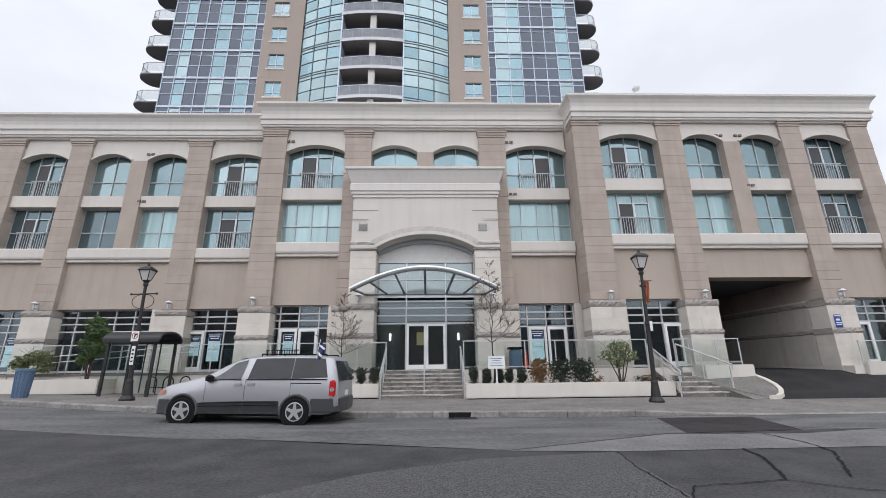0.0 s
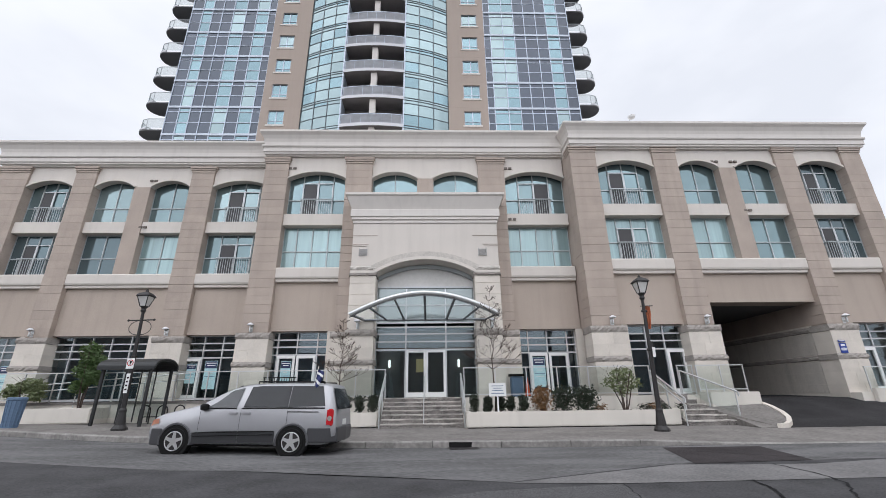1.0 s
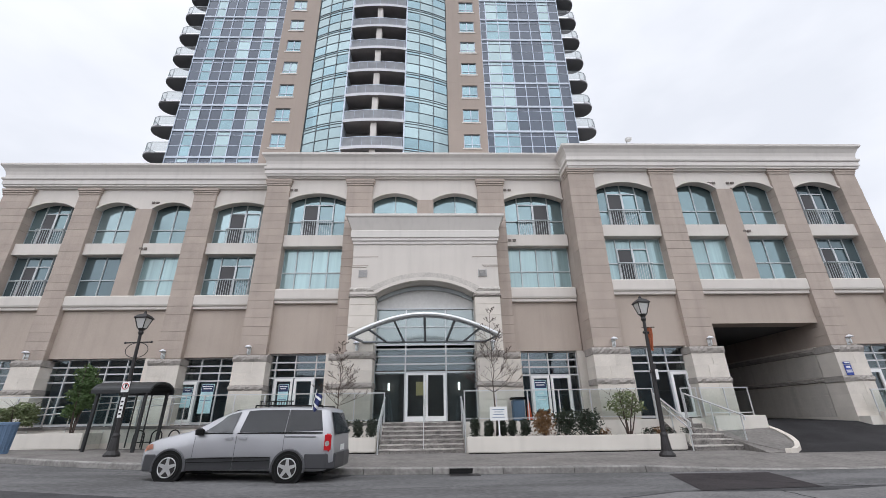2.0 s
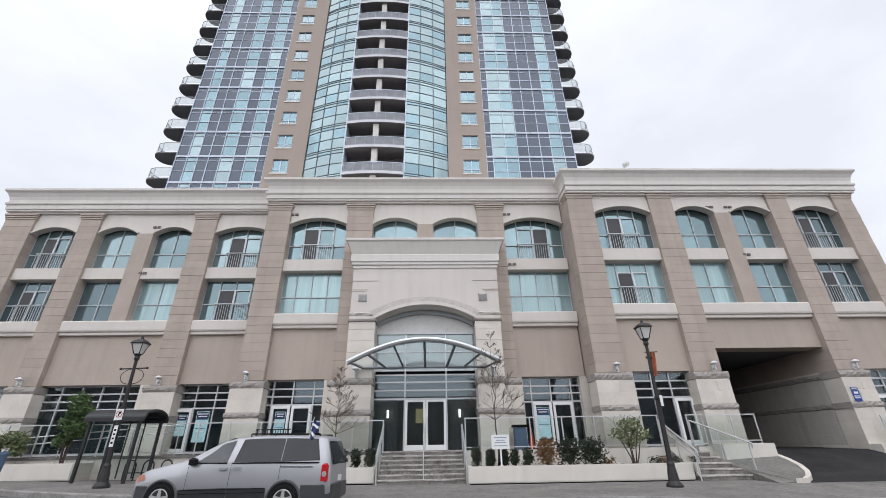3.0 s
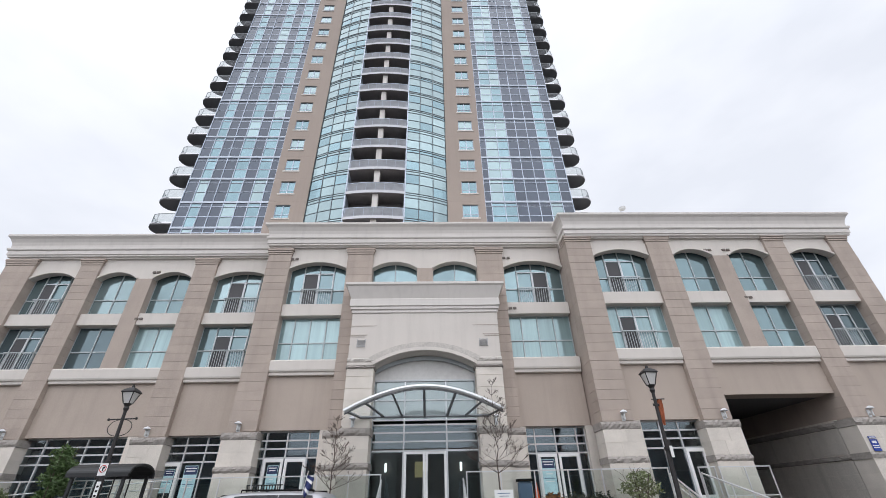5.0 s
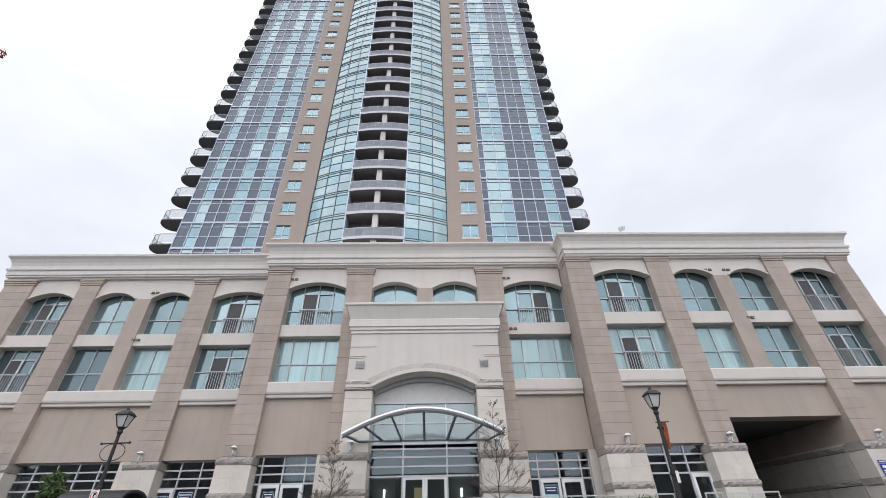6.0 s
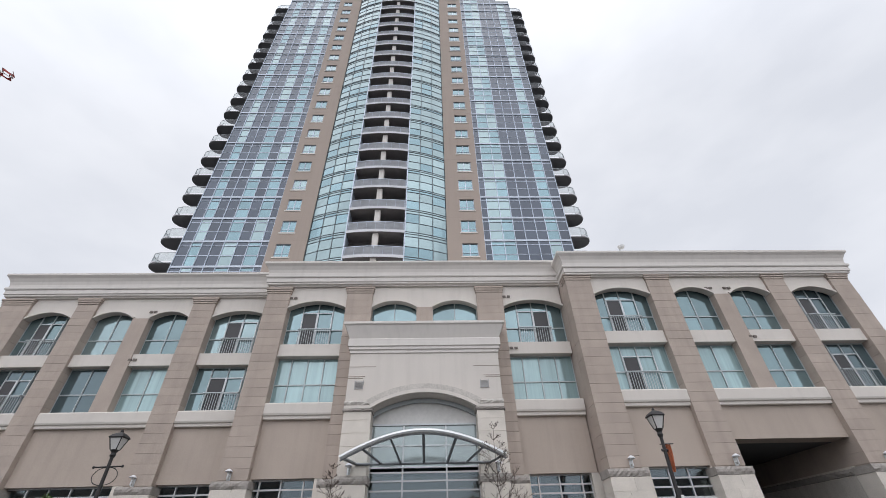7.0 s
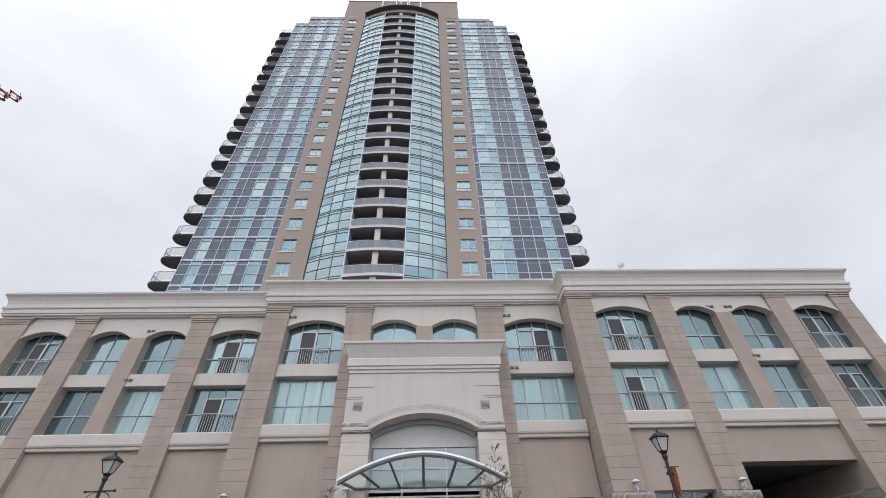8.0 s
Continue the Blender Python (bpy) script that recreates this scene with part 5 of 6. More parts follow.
def leafy_tree(x, y, z, height, blobs, material, label, seed, count, size, stems=4, spread=0.35):
    """A young multi-stemmed tree: tapered stems, limbs, and loose clumps of leaves."""
    rng = random.Random(seed)
    t = thing("young_tree", x, y, z, label, "tree")
    bm = bmesh.new()
    for i in range(stems):
        a = 6.28 * i / stems + rng.uniform(-0.4, 0.4)
        p = Vector((0.05 * math.cos(a), 0.05 * math.sin(a), -0.08))
        r = 0.035
        for k in range(5):
            q = p + Vector((spread * 0.22 * math.cos(a) + rng.uniform(-0.05, 0.05), spread * 0.22 * math.sin(a) + rng.uniform(-0.05, 0.05), height * 0.19))
            tube(bm, p, q, r, r * 0.75, 6, False)
            if k > 1:
                for _ in range(2):
                    b = rng.uniform(0, 6.28)
                    tube(bm, q, q + Vector((0.3 * math.cos(b), 0.3 * math.sin(b), 0.22)), r * 0.5, 0.006, 5, False)
            p, r = q, r * 0.75
    part("trunk", bm, BARK, t)
    bm = bmesh.new()
    for c, rad in blobs:
        leaf_cloud(bm, rng, c, rad, int(count * rad[0] * rad[2] * 8), size, 0.1)
    part("crown", bm, material, t)
    return t


leafy_tree(-15.55, 19.85, 1.08, 2.9, [((-0.1, 0, 2.45), (0.5, 0.45, 0.5)), ((0.15, 0, 2.0), (0.62, 0.5, 0.45)), ((-0.3, 0.1, 1.6), (0.45, 0.4, 0.45)), ((0.3, -0.1, 1.35), (0.5, 0.4, 0.45)),
                                      ((-0.25, 0, 0.95), (0.4, 0.35, 0.4))], LEAF, "young green-leaved tree in a cream planter", 51, 330, 0.085)
leafy_tree(-18.1, 19.85, 1.08, 1.3, [((0.2, 0, 1.0), (0.75, 0.45, 0.38)), ((-0.55, 0, 0.75), (0.5, 0.4, 0.4)), ((0.5, 0, 0.6), (0.45, 0.35, 0.35))], LEAF_PALE, "pale green leafy bush in a planter", 52, 330, 0.075)
leafy_tree(8.05, 18.3, 0.76, 1.75, [((0.05, 0, 1.45), (0.62, 0.5, 0.32)), ((-0.35, 0, 1.12), (0.5, 0.45, 0.32)), ((0.42, 0, 1.1), (0.5, 0.45, 0.32)), ((0, 0, 0.8), (0.4, 0.4, 0.25))], LEAF_PALE,
           "pale green flowering shrub with several stems", 53, 190, 0.07, 5, 0.5)


def bare_tree(x, y, z, height, width, label, seed):
    """A leafless street tree: one stem and fine upswept branches."""
    rng = random.Random(seed)
    t = thing("bare_tree", x, y, z, label, "tree", "bare young trees")
    bm = bmesh.new()
    p, r = Vector((0, 0, -0.1)), 0.045
    nodes = []
    n = 12
    for k in range(n):
        q = Vector((rng.uniform(-0.05, 0.05), rng.uniform(-0.05, 0.05), height * (k + 1) / n))
        tube(bm, p, q, r, r * 0.86, 7, False)
        nodes.append((q, r))
        p, r = q, r * 0.86
    part("trunk", bm, BARK, t)
    bm = bmesh.new()

    def twig(p, d, length, r, depth):
        q = p + d * length
        tube(bm, p, q, max(r, 0.0045), max(0.003, r * 0.55), 4, False)
        if depth:
            for _ in range(3):
                e = (d + Vector((rng.gauss(0, 0.45), rng.gauss(0, 0.45), rng.uniform(-0.05, 0.5)))).normalized()
                twig(p + d * length * rng.uniform(0.45, 1.0), e, length * rng.uniform(0.45, 0.7), r * 0.5, depth - 1)
    for k, (q, r) in enumerate(nodes[3:]):
        share = 1 - (q.z / height - 0.35) / 0.75
        for _ in range(4):
            a = rng.uniform(0, 6.28)
            twig(q, Vector((math.cos(a), math.sin(a), rng.uniform(0.35, 0.9))).normalized(), width * 0.42 * max(0.22, share), max(0.009, r * 0.42), 3)
    part("crown", bm, BARK, t)
    return t


bare_tree(-4.12, 19.4, 0.76, 3.9, 1.9, "slender leafless young tree in a planter", 61)
bare_tree(2.66, 18.75, 0.76, 5.2, 2.2, "slender leafless young tree in a planter", 62)


# ---- street lamps ----
def street_lamp(x, y, z, height, label, arms, banner):
    s = thing("street_lamp", x, y, z, label, "street lamp", "street lamps")
    k = height / 5.3
    bm = bmesh.new()
    lathe(bm, 0, 0, [(0.26, -0.05), (0.26, 0.08), (0.22, 0.14), (0.17, 0.2), (0.15, 0.42), (0.12, 0.62), (0.125, 0.7), (0.09, 0.78)], 12)
    part("base", bm, IRON, s)
    bm = bmesh.new()
    lathe(bm, 0, 0, [(0.085, 0.78), (0.075, 2.6 * k), (0.095, 2.62 * k), (0.095, 2.7 * k), (0.065, 2.72 * k), (0.055, 4.45 * k)], 10)
    part("pole", bm, IRON, s)
    bm = bmesh.new()
    lathe(bm, 0, 0, [(0.06, 4.42 * k), (0.10, 4.5 * k), (0.075, 4.58 * k), (0.15, 4.68 * k)], 10)
    part("collar", bm, IRON, s)
    z0, z1 = 4.68 * k, 5.08 * k
    bm = bmesh.new()
    for i in range(4):
        a = math.pi / 4 + i * math.pi / 2
        tube(bm, (0.15 * math.cos(a), 0.15 * math.sin(a), z0), (0.30 * math.cos(a), 0.30 * math.sin(a), z1), 0.018)
    prof = [(0.33, z1), (0.34, z1 + 0.03), (0.25, z1 + 0.12), (0.12, z1 + 0.19), (0.05, z1 + 0.21), (0.05, z1 + 0.26), (0.02, z1 + 0.31)]
    rings = [[bm.verts.new((r * 1.05 * math.cos(math.pi / 4 + i * math.pi / 2), r * 1.05 * math.sin(math.pi / 4 + i * math.pi / 2), zz)) for i in range(4)] for r, zz in prof]
    for p, q in zip(rings, rings[1:]):
        for i in range(4):
            bm.faces.new((p[i], p[(i + 1) % 4], q[(i + 1) % 4], q[i]))
    bm.faces.new(rings[0][::-1])
    bm.faces.new(rings[-1])
    lantern = part("lantern", bm, IRON, s)
    bm = bmesh.new()
    a4 = [math.pi / 4 + i * math.pi / 2 for i in range(4)]
    lo = [bm.verts.new((0.14 * math.cos(a), 0.14 * math.sin(a), z0 + 0.01)) for a in a4]
    hi = [bm.verts.new((0.285 * math.cos(a), 0.285 * math.sin(a), z1 - 0.005)) for a in a4]
    for i in range(4):
        bm.faces.new((lo[i], lo[(i + 1) % 4], hi[(i + 1) % 4], hi[i]))
    part("lantern_glass", bm, LAMP_GLASS, lantern)
    if arms:
        bm = bmesh.new()
        zc = 4.12 * k
        tube(bm, (-0.5, 0, zc), (0.5, 0, zc), 0.025)
        for sx in (-1, 1):
            lathe(bm, sx * 0.5, 0, [(0.03, zc - 0.04), (0.045, zc), (0.03, zc + 0.04)], 8)
            sweep(bm, [(sx * (0.05 + 0.38 * math.sin(math.pi * i / 10)), 0, zc - 0.30 + 0.28 * math.cos(math.pi * i / 10)) for i in range(11)], 0.014)
        part("scroll_arm", bm, IRON, s)
        bm = bmesh.new()
        box(bm, -0.14, 0.14, -0.125, -0.118, 2.18, 2.56)
        plate = part("sign_plate", bm, WHITE, s, "white no-parking sign plate")
        bm = bmesh.new()
        sweep(bm, [(0.105 * math.cos(2 * math.pi * i / 24), -0.13, 2.39 + 0.105 * math.sin(2 * math.pi * i / 24)) for i in range(24)], 0.012, 6, True)
        part("ban_ring", bm, LAMP_RED, plate)
        bm = bmesh.new()
        box(bm, -0.02, 0.02, -0.134, -0.128, 2.32, 2.46)
        box(bm, 0.02, 0.06, -0.134, -0.128, 2.40, 2.46)
        part("sign_mark", bm, BLACK, plate)
        bm = bmesh.new()
        box(bm, -0.05, 0.09, -0.125, -0.118, 1.3, 2.0)
        strip = part("notice_strip", bm, WHITE, s)
        bm = bmesh.new()
        for i in range(4):
            box(bm, -0.02, 0.06, -0.13, -0.126, 1.4 + i * 0.14, 1.46 + i * 0.14)
        part("lettering", bm, BLACK, strip)
    if banner:
        bm = bmesh.new()
        tube(bm, (-0.12, 0, 4.2 * k), (0.36, 0, 4.22 * k), 0.018)
        tube(bm, (-0.1, 0, 4.02 * k), (0.1, 0, 4.02 * k), 0.05)
        part("banner_arm", bm, IRON, s)
        bm = bmesh.new()
        cols = []
        for i in range(7):
            x = 0.07 + 0.17 * i / 6
            cols.append([bm.verts.new((x * (1 - 0.25 * j / 4), 0.05 * math.sin(i * 1.6 + j), 4.2 * k - 0.86 * j / 4)) for j in range(5)])
        for a, b in zip(cols, cols[1:]):
            for j in range(4):
                bm.faces.new((a[j], b[j], b[j + 1], a[j + 1]))
        part("banner", bm, BANNER, s, "furled orange cloth banner")
        bm = bmesh.new()
        box(bm, -0.09, 0.09, -0.13, -0.06, 2.75, 3.05)
        part("control_box", bm, IRON, s)
        bm = bmesh.new()
        box(bm, 0.02, 0.12, -0.14, -0.134, 2.5, 2.85)
        part("notice_strip", bm, WHITE, s)
    return s


street_lamp(-11.45, 16.7, slope(-11.45) + 0.17, 5.2, "dark ornate street lamp with scroll arms and parking sign", True, False).rotation_euler = (0, radians(-1.4), 0)
street_lamp(7.92, 15.35, 0.17, 5.53, "dark ornate street lamp with furled orange banner", False, True).rotation_euler = (0, radians(1.4), 0)

# ---- bus shelter and bike racks ----
SZ = slope(-13) + 0.17
shelter = thing("bus_shelter", -12.88, 19.2, SZ, "dark metal bus shelter with vaulted roof and glass sides", "bus shelter")
HX, HY, SH = 0.98, 0.72, 2.3
for sx in (-1, 1):
    for sy in (-1, 1):
        bm = bmesh.new()
        box(bm, sx * HX - 0.05, sx * HX + 0.05, sy * HY - 0.05, sy * HY + 0.05, -0.05, SH)
        part("post", bm, DARK_FRAME, shelter)
bm = bmesh.new()
rows = []
for i in range(13):
    t = math.pi * i / 12
    y, z = -0.86 * math.cos(t), SH + 0.02 + 0.40 * math.sin(t)
    rows.append([bm.verts.new(p) for p in ((-HX - 0.22, y, z), (HX + 0.22, y, z), (HX + 0.22, y * 0.96, z - 0.05), (-HX - 0.22, y * 0.96, z - 0.05))])
for a, b in zip(rows, rows[1:]):
    for i in range(4):
        bm.faces.new((a[i], a[(i + 1) % 4], b[(i + 1) % 4], b[i]))
bm.faces.new(rows[0])
bm.faces.new(rows[-1][::-1])
part("roof", bm, DARK_FRAME, shelter)
for sy in (-1, 1):
    bm = bmesh.new()
    box(bm, -HX - 0.2, HX + 0.2, sy * 0.82 - 0.05, sy * 0.82 + 0.05, SH - 0.08, SH + 0.06)
    part("fascia", bm, DARK_FRAME, shelter)
for sx in (-1, 1):
    bm = bmesh.new()
    for sy in (0,):
        sweep(bm, [(sx * (HX + 0.19), -0.82 * math.cos(math.pi * i / 12), SH + 0.36 * math.sin(math.pi * i / 12)) for i in range(13)], 0.05)
    part("gable_arch", bm, DARK_FRAME, shelter)
glazing("glass_panel", (-HX + 0.06, HX - 0.06, HY, 0.3, SH - 0.1), GLASS_RAIL, shelter)
side_glass = glazing("glass_panel", (-HY + 0.06, HY - 0.06, 0, 0.3, SH - 0.1), GLASS_RAIL, shelter)
side_glass.location, side_glass.rotation_euler = (-HX, 0, SH / 2 + 0.1), (0, 0, radians(90))
bm = bmesh.new()
for x in (-HX * 0.33, HX * 0.33):
    box(bm, x - 0.02, x + 0.02, HY - 0.02, HY + 0.02, 0.1, SH)
part("mullion", bm, DARK_FRAME, shelter)

rack = thing("bike_rack", -12.0, 20.0, SZ, "dark steel hoop bicycle rack beside the shelter", "bike rack")
for i in range(3):
    bm = bmesh.new()
    x = -0.75 + i * 0.75
    sweep(bm, [(x - 0.22, 0, 0)] + [(x - 0.22 * math.cos(math.pi * k / 8), 0, 0.55 + 0.22 * math.sin(math.pi * k / 8)) for k in range(9)] + [(x + 0.22, 0, 0)], 0.03)
    part("hoop", bm, IRON, rack)
bm = bmesh.new()
tube(bm, (-1.0, 0, 0.3), (1.0, 0, 0.3), 0.02)
part("cross_bar", bm, IRON, rack)

bin_ob = thing("litter_bin", -16.05, 17.4, slope(-16.05) + 0.17, "blue slatted plastic litter bin on the pavement", "litter bin")
bm = bmesh.new()
lathe(bm, 0, 0, [(0.22, -0.03), (0.225, 0.05), (0.28, 0.98), (0.31, 1.0), (0.31, 1.08), (0.26, 1.1), (0.24, 0.98)], 14)
part("drum", bm, BLUE_BIN, bin_ob)
for i in range(14):
    a = 2 * math.pi * i / 14
    bm = bmesh.new()
    tube(bm, (0.23 * math.cos(a), 0.23 * math.sin(a), 0.02), (0.285 * math.cos(a), 0.285 * math.sin(a), 0.98), 0.02, seg=5)
    part("slat", bm, BLUE_BIN, bin_ob)

rec = thing("recycling_bin", 4.0, 20.55, FLOOR - 0.02, "blue recycling bin with dark lid on the terrace", "bin")
bm = bmesh.new()
box(bm, -0.27, 0.27, -0.25, 0.25, 0, 0.92)
bmesh.ops.bevel(bm, geom=bm.edges[:], offset=0.04, segments=2, affect="EDGES")
part("body", bm, BLUE_BIN, rec)
bm = bmesh.new()
box(bm, -0.32, 0.32, -0.3, 0.3, 0.92, 1.02)
part("lid", bm, BLACK, rec)
cone = thing("traffic_cone", 4.45, 20.3, FLOOR - 0.02, "tall orange plastic traffic cone on the terrace", "traffic cone")
bm = bmesh.new()
lathe(bm, 0, 0, [(0.15, 0.0), (0.13, 0.05), (0.09, 0.4), (0.035, 0.82), (0.03, 0.86)], 12)
part("cone_body", bm, ORANGE, cone)
bm = bmesh.new()
box(bm, -0.2, 0.2, -0.2, 0.2, 0, 0.04)
part("foot", bm, BLACK, cone)

notice = thing("notice_board", 2.68, 17.98, 0.72, "white notice board on a post in the planter", "sign")
bm = bmesh.new()
box(bm, -0.03, 0.03, 0.0, 0.03, -0.1, 0.7)
part("post", bm, WHITE, notice)
bm = bmesh.new()
box(bm, -0.35, 0.35, -0.02, 0.0, 0.66, 1.18)
board = part("board", bm, WHITE, notice)
bm = bmesh.new()
for z, w in ((1.07, 0.24), (0.98, 0.17), (0.89, 0.22), (0.78, 0.26)):
    box(bm, -w, w, -0.026, -0.021, z - 0.012, z + 0.012)
part("lettering", bm, BLUE_BIN, board)

# ---- lamps and small fittings on the facade ----
def wall_lamp(x, y, z):
    s = thing("wall_lamp", x, y, z, "white hooded wall lamp on the pilaster", "wall lamp", "facade wall lamps")
    bm = bmesh.new()
    lathe(bm, 0, -0.16, [(0.035, 0.0), (0.04, 0.03), (0.036, 0.24), (0.075, 0.30), (0.08, 0.32)], 10)
    part("body", bm, STEEL, s)
    bm = bmesh.new()
    lathe(bm, 0, -0.16, [(0.165, 0.32), (0.165, 0.345), (0.09, 0.41), (0.03, 0.44)], 12)
    part("hood", bm, SLAB_EDGE, s)
    bm = bmesh.new()
    box(bm, -0.04, 0.04, -0.16, 0.03, 0.05, 0.12)
    box(bm, -0.08, 0.08, 0.0, 0.03, -0.02, 0.3)
    part("bracket", bm, STEEL, s)


for x, y in ((-24.8, DL), (-21.15, DL), (-14.15, DL), (-9.25, DC), (8.85, DR), (13.6, DR), (20.6, DR), (-3.7, DP), (3.0, DP)):
    wall_lamp(x, y - 0.01, 4.62)


def small_vent(x, y, z):
    v = thing("wall_vent", x, y, z, "small brown metal exhaust vent on the facade", "vent", "facade vents")
    for dx in (-0.13, 0.13):
        bm = bmesh.new()
        box(bm, dx - 0.09, dx + 0.09, -0.06, 0.01, -0.06, 0.06)
        part("hood", bm, VENT, v)


for x, y, z in ((-16.88, DL + 0.13, 13.95), (-16.88, DL + 0.15, 10.92), (-8.2, DC + 0.13, 14.2), (4.55, DC + 0.13, 14.2), (4.6, DC + 0.15, 10.9), (16.2, DR + 0.13, 13.9), (17.3, DR + 0.13, 13.9), (17.4, DR + 0.15, 10.85)):
    small_vent(x, y, z)

park = thing("parking_sign", 19.93, DR - 0.18, 3.42, "blue parking sign plates on the stone pier", "sign")
for z0, z1 in ((0.24, 0.34), (-0.28, 0.2)):
    bm = bmesh.new()
    box(bm, -0.17, 0.17, -0.02, 0.0, z0, z1)
    pl = part("plate", bm, BLUE_SIGN, park)
    bm = bmesh.new()
    if z1 < 0.3:
        box(bm, -0.1, 0.1, -0.026, -0.021, 0.04, 0.14)
        box(bm, -0.14, 0.14, -0.026, -0.021, -0.08, -0.04)
        box(bm, -0.14, 0.14, -0.026, -0.021, -0.16, -0.12)
    else:
        box(bm, -0.14, 0.14, -0.026, -0.021, 0.27, 0.31)
    part("lettering", bm, WHITE, pl)

ant = thing("roof_antenna", 12.75, 22.0, 15.9, "small white satellite aerial on the podium roof", "antenna")
bm = bmesh.new()
tube(bm, (0, 0, -0.05), (0, 0, 2.2), 0.03)
part("mast", bm, STEEL, ant)
bm = bmesh.new()
lathe(bm, 0.1, -0.1, [(0.05, 2.1), (0.2, 2.2), (0.24, 2.32)], 10)
part("dish", bm, WHITE, ant)

bench = thing("terrace_bench", -7.55, 21.0, FLOOR - 0.02, "dark slatted metal bench on the terrace", "bench")
bm = bmesh.new()
box(bm, -0.95, 0.95, 0.36, 0.40, 1.0, 1.05)
part("top_rail", bm, DARK_FRAME, bench)
for i in range(16):
    bm = bmesh.new()
    x = -0.9 + i * 0.12
    box(bm, x - 0.016, x + 0.016, 0.36, 0.39, 0.45, 1.0)
    part("slat", bm, DARK_FRAME, bench)
bm = bmesh.new()
box(bm, -0.95, 0.95, -0.1, 0.4, 0.41, 0.45)
part("seat", bm, DARK_FRAME, bench)
for x in (-0.9, 0.9):
    for y in (-0.06, 0.36):
        bm = bmesh.new()
        box(bm, x - 0.025, x + 0.025, y - 0.02, y + 0.03, 0, 0.41)
        part("leg", bm, DARK_FRAME, bench)

# ---- minivan ----
van = thing("minivan", -5.17, 12.83, 0.05, "silver minivan with grey cladding parked at the kerb", "car")
van.rotation_euler = (0, radians(0.9), radians(-3.5))
#            x     sill   belt   top   half-width top and belt
STATIONS = [(-2.40, 0.40, 0.66, 0.72, 0.50, 0.62), (-2.35, 0.30, 0.76, 0.84, 0.62, 0.77), (-2.22, 0.27, 0.86, 0.93, 0.69, 0.84), (-2.00, 0.26, 0.93, 1.01, 0.72, 0.87), (-1.55, 0.26, 1.01, 1.11, 0.75, 0.885),
            (-1.20, 0.26, 1.08, 1.19, 0.76, 0.885), (-1.04, 0.26, 1.10, 1.24, 0.75, 0.885), (-0.60, 0.26, 1.12, 1.49, 0.71, 0.885), (-0.22, 0.26, 1.13, 1.66, 0.69, 0.885), (0.10, 0.26, 1.14, 1.735, 0.68, 0.885),
            (0.60, 0.26, 1.145, 1.775, 0.67, 0.885), (1.60, 0.26, 1.15, 1.785, 0.67, 0.885), (2.25, 0.26, 1.15, 1.77, 0.67, 0.88), (2.44, 0.28, 1.15, 1.72, 0.66, 0.87),
            (2.55, 0.34, 1.13, 1.40, 0.70, 0.85), (2.63, 0.42, 0.92, 1.10, 0.74, 0.82), (2.66, 0.45, 0.62, 0.72, 0.74, 0.80)]


def station(x):
    for a, b in zip(STATIONS, STATIONS[1:]):
        if x <= b[0]:
            t = (x - a[0]) / (b[0] - a[0])
            return [p + (q - p) * t for p, q in zip(a, b)]
    return list(STATIONS[-1])


def van_side(x, h, out=0.0):
    """A point of the near flank: h below 0 runs down from the belt (metres), 0 to 1 up the glasshouse."""
    _, zb, zl, zt, wt, wl = station(x)
    if h >= 0:
        return Vector((x, -(wl + (wt - wl) * h) - out, zl + (zt - zl) * h))
    return Vector((x, -wl - out - 0.015 * math.sin(min(1, -h / 0.7) * math.pi), zl + h))


bm = bmesh.new()
rings = []
for x, zb, zl, zt, wt, wl in STATIONS:
    half = [(wl - 0.07, zb), (wl - 0.01, zb + 0.10), (wl + 0.012, zb + (zl - zb) * 0.5), (wl, zl), (wt + (wl - wt) * 0.12, zt - (zt - zl) * 0.10), (wt - 0.06, zt), (wt * 0.5, zt + 0.025)]
    ring = [(-y, z) for y, z in half] + [(y, z) for y, z in half[::-1]]
    rings.append([bm.verts.new((x, y, z)) for y, z in ring])
for a, b in zip(rings, rings[1:]):
    for i in range(len(a)):
        j = (i + 1) % len(a)
        bm.faces.new((a[i], b[i], b[j], a[j]))
bm.faces.new(rings[0])
bm.faces.new(rings[-1][::-1])
body = part("body", bm, VAN_SILVER, van, "silver painted body", True)


def flank_panel(name, pts, material, parent, out=0.016, thick=0.006, n=10):
    """A panel on the near flank between a lower and an upper edge: rows (x_low, h_low, x_high, h_high)."""
    bm = bmesh.new()
    (xa, ha, xb, hb), (xc, hc, xd, hd) = pts
    g = []
    for i in range(n + 1):
        t = i / n
        col = []
        for j in range(8):
            s = j / 7
            x = (xa + (xc - xa) * t) * (1 - s) + (xb + (xd - xb) * t) * s
            h = (ha + (hc - ha) * t) * (1 - s) + (hb + (hd - hb) * t) * s
            col.append(bm.verts.new(van_side(x, h, out)))
        g.append(col)
    for a, b in zip(g, g[1:]):
        for j in range(7):
            bm.faces.new((a[j], b[j], b[j + 1], a[j + 1]))
    bmesh.ops.solidify(bm, geom=bm.faces[:], thickness=thick)
    return part(name, bm, material, parent)


